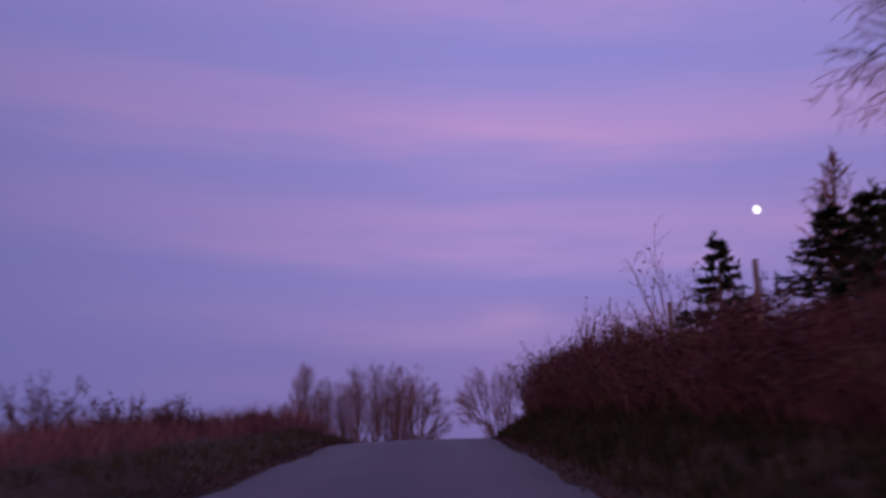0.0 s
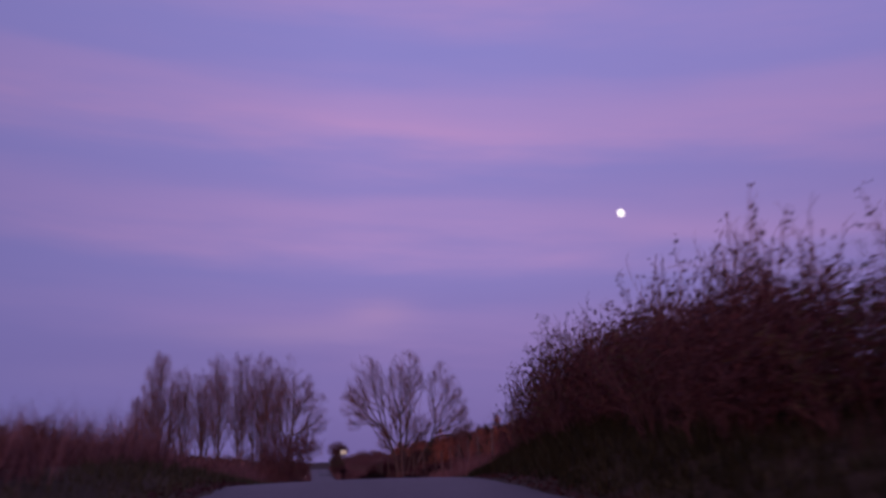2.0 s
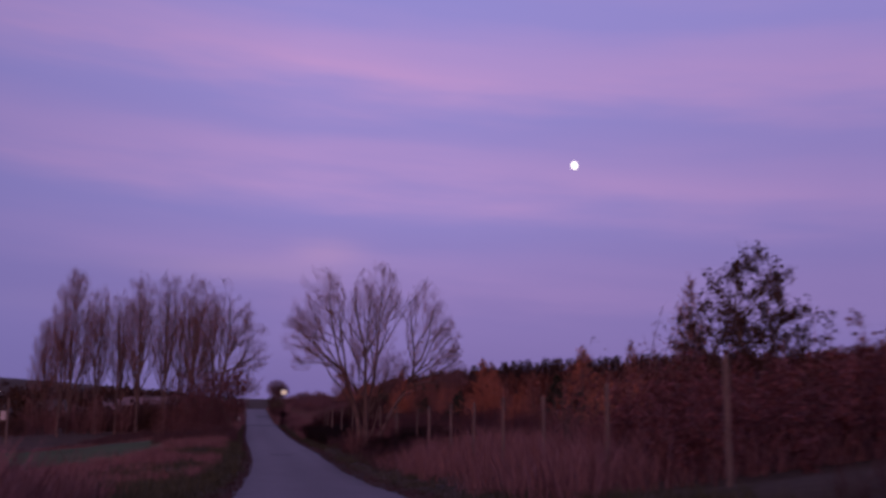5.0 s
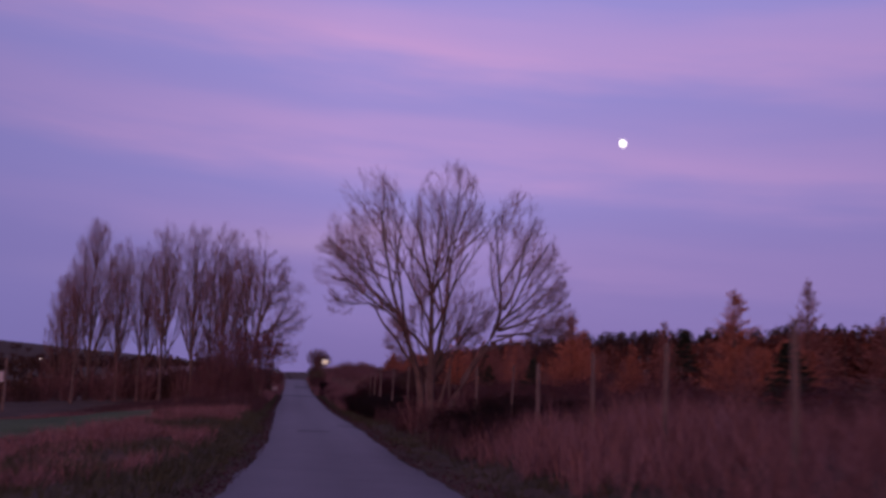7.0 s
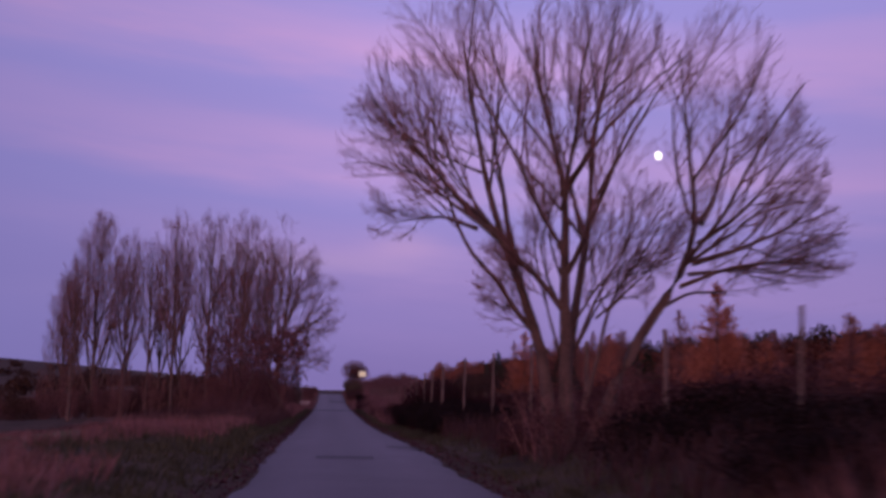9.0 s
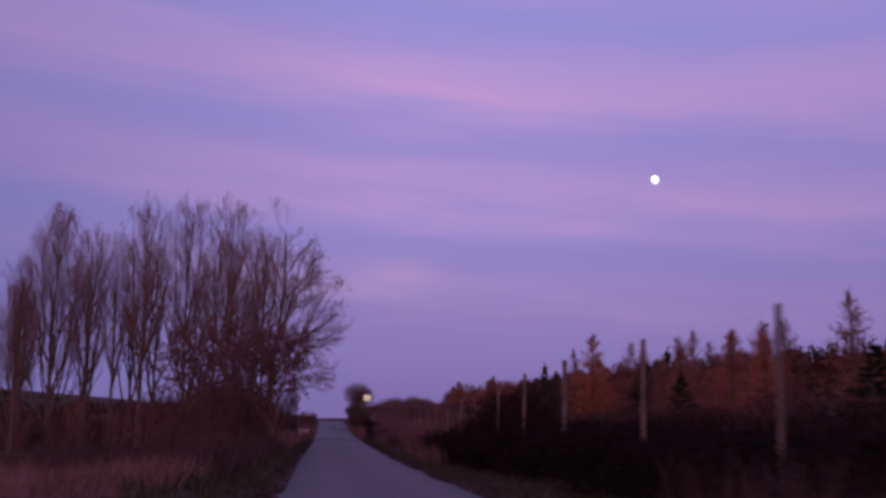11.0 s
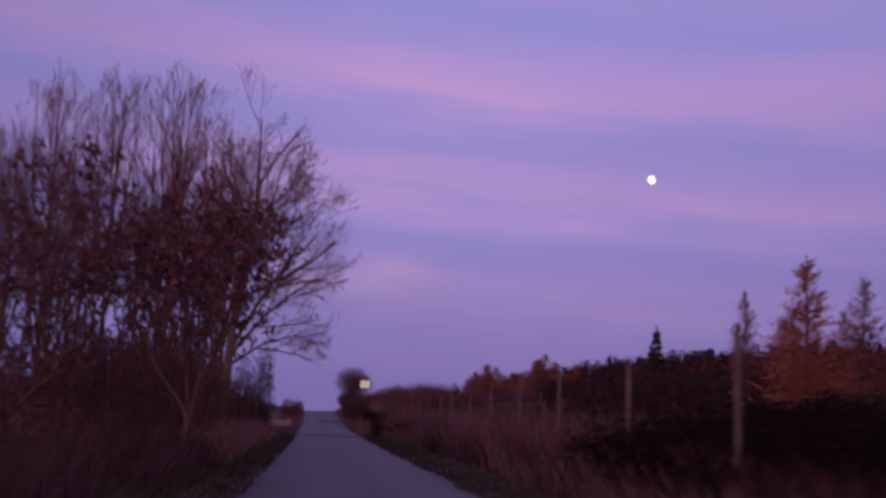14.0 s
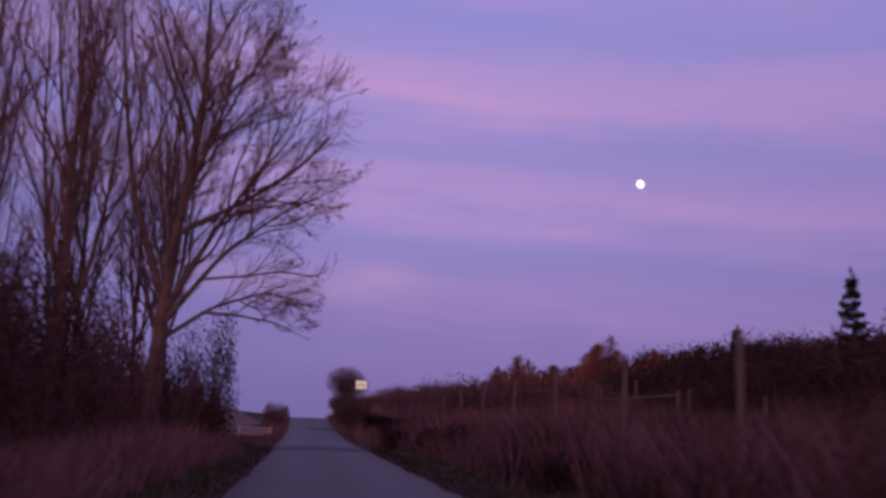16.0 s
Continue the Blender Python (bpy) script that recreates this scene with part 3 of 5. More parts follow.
def crown_tree(name, label, stems, cloud, base_r, tip_r, step, reach, kill, up=0.15, twigs=2, twig_len=0.6, subs=3, twig_r=0.006, group="", rise=0.5, leaves=None, twig=None, hold=0.8, splay=0.5):
    """A bare tree grown into a given crown. leaves: material, count, size."""
    root = tagged(new(name), label, "tree", group)
    pos, par = colonise(stems, cloud, step, reach, kill, up, hold)
    n = len(pos)
    tips = np.zeros(n)
    has = np.zeros(n, bool)
    has[par[par >= 0]] = True
    tips[~has] = 1
    for i in range(n - 1, 0, -1):
        tips[par[i]] += tips[i]
    ex = math.log(base_r / tip_r) / math.log(max(tips[0], 3.0))
    rad = tip_r * tips ** ex
    main = np.full(n, -1)
    for i in range(1, n):
        p = par[i]
        if main[p] < 0 or tips[i] > tips[main[p]]:
            main[p] = i
    chains = {}
    for i in range(n):
        if i == 0 or main[par[i]] != i:
            c = [par[i]] if i else []
            j = i
            while j >= 0:
                c.append(j)
                j = main[j]
            while len(c) < 3:
                c.append(c[-1])
            chains.setdefault(len(c), []).append(c)
    trunk, crown = Bag(), Bag()
    for m, rows in chains.items():
        rows = np.array(rows)
        P, R = pos[rows].copy(), rad[rows].copy()
        R[:, 0] = np.minimum(R[:, 0], R[:, 1] * 1.15)
        for _ in range(2):
            P[:, 1:-1] = (P[:, :-2] + 2 * P[:, 1:-1] + P[:, 2:]) / 4
        if m == 3:
            P[:, 2] = P[:, 1] + (P[:, 1] - P[:, 0]) * 0.5
        big = R[:, 1] > 0.045
        if big.any():
            if rows[0, 0] == 0:
                R[0, 0] *= 1.45
            trunk.tubes(P[big], R[big], 7)
        if (~big).any():
            crown.tubes(P[~big], R[~big], 3)
    thin = np.nonzero((tips <= 5) & (par >= 0))[0]
    d = unit(pos[thin] - pos[par[thin]])
    s = np.repeat(pos[thin], twigs, 0)
    dd = unit(np.repeat(d, twigs, 0) + rng.normal(0, splay, s.shape) + np.array([0, 0, rise * 0.5]))
    ln = twig_len * rng.uniform(0.5, 1.2, len(s))
    p1 = grow(s, dd, ln, 3, 0.14, rise * 0.35)
    crown.tubes(p1, np.full((len(s), 3), twig_r) * np.array([1.2, 1.0, 0.6]), 3)
    f = fork(p1, np.full((len(s), 3), twig_r), subs, 0.15, 1.0, 0.4, 0.9, 0.35, 0.7, ln, 0.8)
    p2 = grow(f[0], f[1], f[2], 2, 0.1, rise * 0.4)
    crown.tubes(p2, np.full((len(p2), 2), twig_r) * np.array([0.85, 0.5]), 3)
    trunk.make("trunk", BARK, root, smooth=True)
    crown.make("crown", twig or TWIG, root, "bare fine branches and twigs")
    if leaves:
        mat, count, size = leaves
        pool = np.concatenate([p1.reshape(-1, 3), p2.reshape(-1, 3)])
        c = pool[rng.integers(0, len(pool), count // 3)]
        foliage(root, np.repeat(c, 3, 0) + rng.normal(0, size * 0.45, (len(c) * 3, 3)), mat, size)
    return root


def ash():
    """Several stems from one foot; three crowns with clefts of sky between them."""
    by = 98.4
    g = float(land(6.0, by)) - 0.15

    def c(y0, y1, *rows):
        n = len(rows) - 1
        return [(x, by + y0 + (y1 - y0) * k / n, max(z, g)) for k, (x, z) in enumerate(rows)]
    stems = [
        (c(0.0, -0.5, (5.85, g), (5.79, 2.13), (5.73, 3.9), (5.75, 5.7), (5.45, 6.5), (5.21, 7.4), (5.08, 8.7)), 0.17),
        (c(-0.3, -1.2, (5.75, 5.6), (6.09, 6.1), (6.31, 7.5), (6.55, 9.4)), 0.06),
        (c(0.1, 0.6, (5.55, g), (5.44, 2.12), (5.16, 3.0), (4.87, 3.87), (4.58, 4.53), (4.25, 5.64), (4.02, 7.0), (3.78, 8.6)), 0.16),
        (c(0.4, 1.3, (4.89, 3.82), (4.72, 4.76), (4.67, 5.55), (4.42, 6.8), (4.24, 8.4)), 0.08),
        (c(0.4, -0.6, (4.52, 4.58), (4.0, 4.9), (3.38, 5.5), (2.69, 6.25), (1.9, 6.9)), 0.075),
        (c(0.4, 0.9, (4.07, 4.73), (3.39, 4.98), (2.73, 4.9), (2.2, 4.8)), 0.05),
        (c(0.4, 1.8, (4.6, 4.5), (4.0, 5.4), (3.5, 6.4), (3.0, 7.6)), 0.055),
        (c(0.1, 0.9, (5.85, 2.0), (6.0, 2.9), (6.17, 3.81), (6.44, 5.18), (6.48, 6.56), (6.78, 7.86), (7.2, 9.2)), 0.115),
        (c(0.7, 1.9, (6.3, 4.6), (6.15, 5.8), (5.95, 7.0), (5.9, 8.4)), 0.06),
        (c(-0.1, -0.4, (6.2, g), (6.92, 2.06), (7.49, 3.07), (8.01, 3.65), (8.32, 4.46), (8.42, 4.92), (8.23, 6.07), (8.13, 7.47), (8.07, 8.4)), 0.155),
        (c(-0.3, 0.5, (8.42, 4.92), (8.83, 5.5), (9.26, 6.7), (9.45, 7.8)), 0.075),
        (c(-0.3, -1.4, (8.24, 4.11), (9.12, 4.4), (10.0, 4.8), (10.5, 5.5)), 0.065),
        (c(-0.3, 0.2, (8.18, 3.9), (9.23, 4.05), (10.1, 4.0), (10.6, 4.15)), 0.05),
        (c(-0.3, -1.5, (8.35, 4.5), (9.0, 5.0), (9.7, 5.9), (10.1, 6.6)), 0.055),
        (c(-0.2, -1.0, (6.1, 1.2), (6.35, 2.2), (6.5, 3.2), (6.8, 3.8), (7.4, 4.7), (7.7, 5.5)), 0.06),
        (c(0.1, 0.8, (5.46, 2.3), (5.1, 2.9), (4.7, 3.3), (4.4, 3.5)), 0.045),
        (c(0.2, -0.8, (5.3, 2.6), (5.0, 3.3), (4.7, 3.9), (4.5, 4.2)), 0.03),
        (c(0.0, -1.2, (5.8, 2.6), (6.3, 3.6), (6.9, 4.1), (7.3, 4.2)), 0.04),
        (c(-0.3, -2.0, (8.0, 3.65), (8.8, 4.0), (9.6, 4.1), (10.4, 3.9)), 0.05),
        (c(-0.2, 1.5, (7.6, 3.2), (8.4, 3.6), (9.2, 3.7), (10.0, 3.7)), 0.05),
        (c(0.0, -1.5, (5.7, 2.2), (5.3, 3.2), (4.9, 4.2), (4.9, 5.0)), 0.035),
        (c(0.0, -1.4, (6.0, 2.4), (6.3, 3.4), (6.8, 4.4), (7.0, 5.4)), 0.04),
        (c(0.2, 1.6, (6.1, 2.5), (6.6, 3.3), (7.2, 3.9), (7.8, 4.2)), 0.035),
        (c(0.0, -0.8, (5.8, 3.5), (5.4, 4.4), (5.2, 5.3), (5.0, 6.0)), 0.035),
        (c(0.0, 0.5, (6.4, 3.0), (6.9, 3.4), (7.3, 3.5), (7.7, 3.3)), 0.03),
        (c(0.0, 1.2, (5.8, 3.0), (5.5, 3.8), (5.4, 4.8), (5.2, 5.6)), 0.04),
    ]
    lobes = [(3.3, by + 0.3, 7.3, 1.6, 2.4, 2.75), (2.6, by + 0.2, 6.1, 1.35, 1.9, 1.7), (2.9, by + 0.3, 5.0, 1.3, 1.6, 0.6),
             (6.2, by, 7.7, 1.42, 2.6, 2.7), (6.1, by + 0.3, 6.0, 1.2, 2.0, 1.5),
             (8.95, by - 0.2, 6.6, 1.35, 2.3, 2.8), (9.7, by - 0.2, 5.9, 1.15, 1.9, 1.7), (9.8, by - 0.3, 4.5, 1.5, 2.2, 0.95),
             (6.4, by - 0.2, 4.5, 1.6, 1.9, 1.4), (4.8, by + 0.2, 3.7, 0.9, 1.1, 1.2), (7.5, by - 0.2, 4.8, 0.9, 1.3, 0.9)]
    levels = [(10, 0.27, 1.0, 0.5, 1.05, 0.4, 0.66, 0.025, 0.08, 10), (7, 0.15, 1.0, 0.45, 0.9, 0.45, 0.75, 0.045, 0.08, 7), (5, 0.15, 1.0, 0.45, 0.9, 0.4, 0.7, 0.05, 0.09, 5), (2, 0.2, 1.0, 0.4, 0.8, 0.4, 0.7, 0.06, 0.1, 3)]
    return fan_tree("ash_tree", "bare multi-stemmed ash tree with a rounded crown beside the lane", stems, lobes, levels, 0.0044, heart=(6.1, by, 2.0))


ash()


def poplar(h, r, label, lean, n, bushy=False):
    """Upright tree whose stem splits into steep limbs that reach the top together, like a broom."""
    stems = [([(0, 0, 0), (0.05, 0, h * 0.2), (-0.1, 0.1, h * 0.45), (0.1, 0.1, h * 0.93)], r)]
    for k in range(14 if bushy else 7):
        a = lean + k * 2.4
        z0 = (0.07 + 0.025 * k) if bushy else (0.2 + 0.07 * k)
        q = (2.8 if bushy else 1.6) * (1 - 0.06 * k)
        top = min(0.93, z0 + 0.6)
        stems.append(([(0.02, 0.02, h * z0), (q * 0.45 * math.cos(a), q * 0.45 * math.sin(a), h * (z0 + 0.09)), (q * 0.85 * math.cos(a), q * 0.85 * math.sin(a), h * (z0 + 0.28)), (q * math.cos(a), q * math.sin(a), h * top)], r * (0.5 - 0.03 * k)))
    if bushy:
        lobes = [(0, 0, h * 0.7, 3.2, 3.2, h * 0.31), (0, 0, h * 0.5, 3.9, 3.8, h * 0.28), (0, 0, h * 0.28, 4.4, 4.2, h * 0.2), (0, 0, h * 0.2, 2.2, 2.2, h * 0.14)]
    else:
        lobes = [(0, 0, h * 0.77, 2.8, 2.8, h * 0.25), (0.15, 0, h * 0.58, 2.7, 2.7, h * 0.32), (-0.1, 0, h * 0.36, 1.7, 1.7, h * 0.2)]
    levels = [(9, 0.2, 1.0, 0.45, 0.85, 0.24, 0.42, 0.05, 0.07, 9), (7, 0.12, 1.0, 0.4, 0.8, 0.4, 0.75, 0.06, 0.09, 6), (n, 0.15, 1.0, 0.35, 0.8, 0.45, 0.8, 0.07, 0.1, 4)]
    return fan_tree("poplar_tree", label, stems, lobes, levels, 0.0068, "roadside poplars", heart=(0, 0, h * 0.2))


def set_all(proto, poses):
    """Copies of a thing at all poses but the first, which it takes itself."""
    for m in poses[1:]:
        copy_thing(proto, m)
    proto.matrix_basis = poses[0]


def place(proto, spots):
    set_all(proto, [put(x, y, turn, s, sz) for x, y, turn, s, sz in spots])


OPEN = "tall bare upright poplar with a forked stem in a roadside row"


def place_crowns(proto, h, spots):
    """Spots: x, y, turn, width factor, height of the top."""
    set_all(proto, [put(x, y, turn, w, (top - float(land(x, y)) + 0.12) / (h * w)) for x, y, turn, w, top in spots])


place_crowns(poplar(19.5, 0.22, OPEN, 0.4, 4), 20.1,
             [(-7.0, 188.2, 0.0, 1.0, 19.6), (-14.2, 191.5, 2.1, 1.0, 19.8), (-20.4, 199.0, 4.0, 0.85, 18.6), (-9.6, 204.0, 5.2, 1.0, 18.6), (-8.2, 214.0, 1.0, 1.0, 16.5), (-18.5, 212.0, 3.1, 1.0, 16.0), (-24.0, 190.5, 5.0, 0.8, 14.5)])
place_crowns(poplar(19.5, 0.2, OPEN, 1.9, 4), 20.1,
             [(-10.6, 190.4, 0.5, 1.0, 20.0), (-17.3, 195.5, 3.0, 0.8, 17.6), (-4.6, 197.5, 1.2, 1.0, 18.6), (-15.4, 207.0, 2.2, 1.05, 18.4), (-12.4, 211.5, 4.0, 1.0, 16.5), (-5.8, 208.0, 0.2, 0.9, 15.5), (-21.5, 205.5, 5.5, 0.9, 17.0)])
place_crowns(poplar(19.5, 0.3, "bushy bare poplar with dense upright branches at the row's end", 0.9, 7, True), 20.1,
             [(-24.9, 205.5, 0.0, 1.0, 21.6), (-29.0, 209.0, 2.0, 0.72, 14.5)])


def lane_tree():
    """Broad tree at the row's near end, its limbs reach over the verge."""
    bx, by = -3.4, 185.2
    g = float(land(bx, by)) - 0.2

    def c(r, *rows):
        return [(bx + x, by + y, g + z) for x, y, z in rows], r
    stems = [
        c(0.3, (0, 0, 0), (0.1, 0, 4.5), (0.5, 0.2, 8), (1.0, 0.3, 12), (0.9, 0.4, 17)),
        c(0.13, (0.2, 0, 4.6), (1.6, 0.2, 7.4), (3.2, 0.4, 10.0), (4.4, 0.5, 12.6)),
        c(0.12, (0.15, 0, 4.2), (2.0, -0.3, 6.6), (3.8, -0.5, 8.0), (5.4, -0.5, 8.8)),
        c(0.09, (0.1, 0.1, 3.7), (1.7, 0.3, 4.9), (3.4, 0.5, 5.5), (5.0, 0.6, 5.2)),
        c(0.06, (1.4, 0.2, 4.7), (2.6, -0.3, 4.6), (3.8, -0.6, 4.4), (4.9, -0.7, 3.9)),
        c(0.14, (0.0, 0, 5.4), (-1.0, -0.2, 8.4), (-1.5, -0.3, 12.0), (-1.9, -0.3, 16.0)),
        c(0.1, (0.5, 0.2, 8.0), (1.6, 0.4, 11.4), (2.2, 0.6, 15.0)),
        c(0.09, (0.2, -0.2, 6.0), (1.1, -1.4, 9.0), (2.0, -2.2, 12.0)),
        c(0.09, (0.2, 0.2, 6.4), (-0.2, 1.4, 9.5), (0.4, 2.2, 13.0)),
        c(0.08, (0.7, 0.2, 9.0), (2.0, -0.6, 11.5), (3.0, -0.8, 13.6)),
    ]
    lobes = [(-3.1, by, 13.8, 2.5, 2.6, 4.8), (-1.6, by, 12.0, 3.0, 3.0, 4.4), (0.4, by, 9.8, 2.7, 3.0, 3.6), (0.6, by + 0.3, 6.4, 1.8, 2.2, 2.0), (0.1, by, 7.7, 2.3, 2.4, 2.4), (-5.0, by, 12.0, 1.6, 2.0, 4.0), (0.0, by, 4.4, 1.9, 2.0, 0.9), (0.7, by, 3.7, 1.2, 1.6, 0.6), (1.1, by, 8.6, 1.3, 2.0, 2.0), (-2.0, by, 7.5, 2.5, 2.4, 2.5)]
    levels = [(11, 0.15, 1.0, 0.5, 1.05, 0.34, 0.6, 0.0, 0.1, 10), (7, 0.15, 1.0, 0.45, 0.9, 0.42, 0.7, 0.02, 0.09, 7), (5, 0.15, 1.0, 0.45, 0.95, 0.42, 0.72, 0.02, 0.13, 5), (3, 0.2, 1.0, 0.4, 0.9, 0.4, 0.7, 0.02, 0.13, 3)]
    return fan_tree("maple_tree", "large bare spreading tree with limbs reaching over the lane", stems, lobes, levels, 0.006, leaves=(BROWNLEAF, 260, 0.12), heart=(-3.6, by, 4.0))


lane_tree()


def leafy_beech(x, y, top, low, rx, label, n=1000):
    g = float(land(x, y)) - 0.15
    stems = [[(x, y, g), (x + 0.05, y, g + 1.2), (x - 0.1, y, (low + top) / 2)]]
    for k in range(3):
        a = 0.6 + k * 2.1 + x
        stems.append([(x, y, g + 0.5 + 0.35 * k), (x + 0.35 * rx * math.cos(a), y + 0.35 * rx * math.sin(a), low), (x + 0.7 * rx * math.cos(a), y + 0.7 * rx * math.sin(a), low + (top - low) * 0.5)])
    m, q = (low + top) / 2, (top - low) / 2
    lobes = [(x, y, m, rx, rx, q), (x + rx * 0.3, y, m + q * 0.45, rx * 0.6, rx * 0.6, q * 0.62), (x - rx * 0.5, y, m - q * 0.1, rx * 0.7, rx * 0.7, q * 0.6)]
    return crown_tree("beech_tree", label, stems, crown_cloud(lobes, 520), 0.075, 0.008, 0.25, 2.0, 0.38, 0.1, 2, 0.4, 3, 0.006, "leafy beeches", rise=0.1, leaves=(BEECHLEAF, n, 0.18), twig=BRAMBLE)


BEECH = "young beech still holding its dry dark brown leaves"
for row, n in (((-1.5, 150.6, 5.2, 1.5, 1.9), 1300), ((-4.4, 149.2, 5.3, 1.2, 2.2), 750), ((-1.9, 155.6, 6.1, 2.8, 2.1), 1250), ((-5.4, 154.6, 6.0, 2.4, 2.2), 600)):
    leafy_beech(*row, BEECH, n)


# ---- shrubs ----
def bush(name, label, x, y, rx, ry, h, stems=16, leaf=None, leaves=1200, size=0.09, stem_mat=None, group="", droop=0.0, whips=0, dz=0.0, base=0.45, flat=False):
    root = tagged(new(name), label, "shrub", group)
    a = rng.uniform(0, 6.283, stems)
    q = np.sqrt(rng.uniform(0, 1, stems))
    px, py = x + rx * base * q * np.cos(a), y + ry * base * q * np.sin(a)
    st = np.stack([px, py, (np.zeros(stems) if flat else land(px, py) - 0.08) + dz], 1)
    out = np.stack([rx * np.cos(a), ry * np.sin(a), np.full(stems, h * 1.15)], 1) * np.stack([q * 0.7, q * 0.7, np.ones(stems)], 1)
    L = h * rng.uniform(0.6, 0.95, stems) * (1.05 - 0.25 * q)
    b = Bag()
    p1 = grow(st, out, L, 8, 0.13, 0.03 - droop)
    r1 = taper(rng.uniform(0.010, 0.024, stems) * (0.6 + h * 0.2), 8, 0.25)
    b.tubes(p1, r1, 4)
    s, d, l2, r2 = fork(p1, r1, 7, 0.15, 1.0, 0.4, 1.0, 0.22, 0.45, L, 0.55)
    p2 = grow(s, d, l2, 4, 0.16, 0.03 - droop)
    b.tubes(p2, np.maximum(taper(r2, 4, 0.4), 0.004), 3)
    s, d, l3, r3 = fork(p2, np.maximum(taper(r2, 4, 0.4), 0.004), 3, 0.15, 1.0, 0.4, 1.1, 0.3, 0.6, l2, 0.6)
    p3 = grow(s, d, l3, 2, 0.16, 0.0)
    b.tubes(p3, np.maximum(taper(r3, 2, 0.5), 0.0035), 3)
    if whips:
        k = rng.integers(0, stems, whips)
        w = grow(p1[k, 5], unit(out[k] * np.array([0.6, 0.6, 1.5]) + rng.normal(0, 0.3, (whips, 3))), h * rng.uniform(0.25, 0.5, whips), 6, 0.09, 0.04)
        b.tubes(w, np.full((whips, 6), 0.006), 3)
        f4 = fork(w, np.full((whips, 6), 0.006), 5, 0.2, 1.0, 0.4, 0.8, 0.2, 0.45, np.full(whips, h * 0.35), 0.7)
        w2 = grow(f4[0], f4[1], f4[2], 4, 0.12, 0.04)
        b.tubes(w2, np.full((len(w2), 4), 0.004), 3)
        p3w = w2.reshape(-1, 3)
    tagged(b.make("brushwood", stem_mat or BRAMBLE, root), kind="stuff")
    if leaf is not None and leaves:
        pool = np.concatenate([p2.reshape(-1, 3), p3.reshape(-1, 3), p3.reshape(-1, 3)])
        tips = pool[rng.integers(0, len(pool), leaves)] + rng.normal(0, size * 0.6, (leaves, 3))
        if whips:
            extra = p3w[rng.integers(0, len(p3w), whips * 3)]
            tips = np.concatenate([tips, extra])
        foliage(root, tips, leaf, size, -0.3)
    return root


def mound(name, label, leaf, leaves, size, group, knobs=7, stem_mat=None, stems=14, loose=0.12, up=0.0, flare=0.75):
    """Rounded dense shrub of half-width 1 and height 1 at the origin: uneven knobs of leaves on a few stems."""
    root = tagged(new(name), label, "shrub", group)
    lobes = [(0, 0, 0.38, flare, flare, 0.5)]
    for k in range(knobs):
        a, q = 2.4 * k + rng.uniform(0, 0.8), rng.uniform(0.25, 0.62)
        r = rng.uniform(0.26, 0.42)
        lobes.append((q * math.cos(a), q * math.sin(a), rng.uniform(0.25, 0.95 - r * 0.6), r, r, r * rng.uniform(0.7, 1.0)))
    c = crown_cloud(lobes, leaves, 0.28) + rng.normal(0, loose * 0.35, (leaves, 3))
    c = c[c[:, 2] > 0.01]
    b = Bag()
    a = rng.uniform(0, 6.283, stems)
    q = rng.uniform(0.05, 0.4, stems)
    st = np.stack([q * np.cos(a), q * np.sin(a), np.full(stems, -0.06)], 1)
    p = grow(st, np.stack([np.cos(a) * 0.5, np.sin(a) * 0.5, np.ones(stems)], 1), rng.uniform(0.6, 0.95, stems), 6, 0.12, 0.03)
    b.tubes(p, taper(np.full(stems, 0.014), 6, 0.3), 4)
    f = fork(p, np.full((stems, 6), 0.008), 6, 0.3, 1.0, 0.4, 0.9, 0.2, 0.45, np.full(stems, 0.8), 0.6)
    b.tubes(grow(f[0], f[1], f[2], 4, 0.12, 0.03), np.full((len(f[0]), 4), 0.004), 3)
    tagged(b.make("brushwood", stem_mat or BRAMBLE, root), kind="stuff")
    foliage(root, c, leaf, size, -0.3 + up)
    return root


def sow(kinds, spots):
    """Copies of a few shrubs; spots: x, y, width, height. kinds: shrubs of width 1 and height 1 built at the origin."""
    poses = [[] for _ in kinds]
    for k, (x, y, w, h) in enumerate(spots):
        poses[k % len(kinds)].append(put(x, y, 1.9 * k, w, h / w))
    for ob, ms in zip(kinds, poses):
        set_all(ob, ms)


HEDGE = "overgrown brown bramble and thorn scrub on the bank"
for k, yy in enumerate(np.arange(5.0, 48.0, 1.9)):
    cx = float(road_x(yy)) + 2.0
    tall = float(np.interp(yy, [0, 15, 25, 32, 38, 43, 48], [1.5, 1.4, 1.8, 2.3, 2.6, 2.4, 1.6]))
    bush("bramble_bush", HEDGE, cx + 2.5 + rng.uniform(-0.3, 0.4), yy, 1.4, 1.3, tall * rng.uniform(0.8, 1.05), 18, BROWNLEAF if k % 3 else HEDGELEAF, 1000, 0.065, group="bank scrub", whips=10)
for k, yy in enumerate(np.arange(3.0, 46.0, 3.0)):
    cx = float(road_x(yy)) + 2.0
    tall = float(np.interp(yy, [0, 15, 25, 34, 40, 46], [1.5, 1.6, 2.3, 3.2, 3.4, 2.3]))
    bush("thorn_bush", "tall leafless thorn scrub with a few dry leaves behind the brambles", cx + 4.8 + rng.uniform(-0.5, 0.7), yy, 1.7, 1.7, tall * rng.uniform(0.85, 1.15), 16, BROWNLEAF, 700, 0.08, TWIG, group="bank scrub", whips=14)

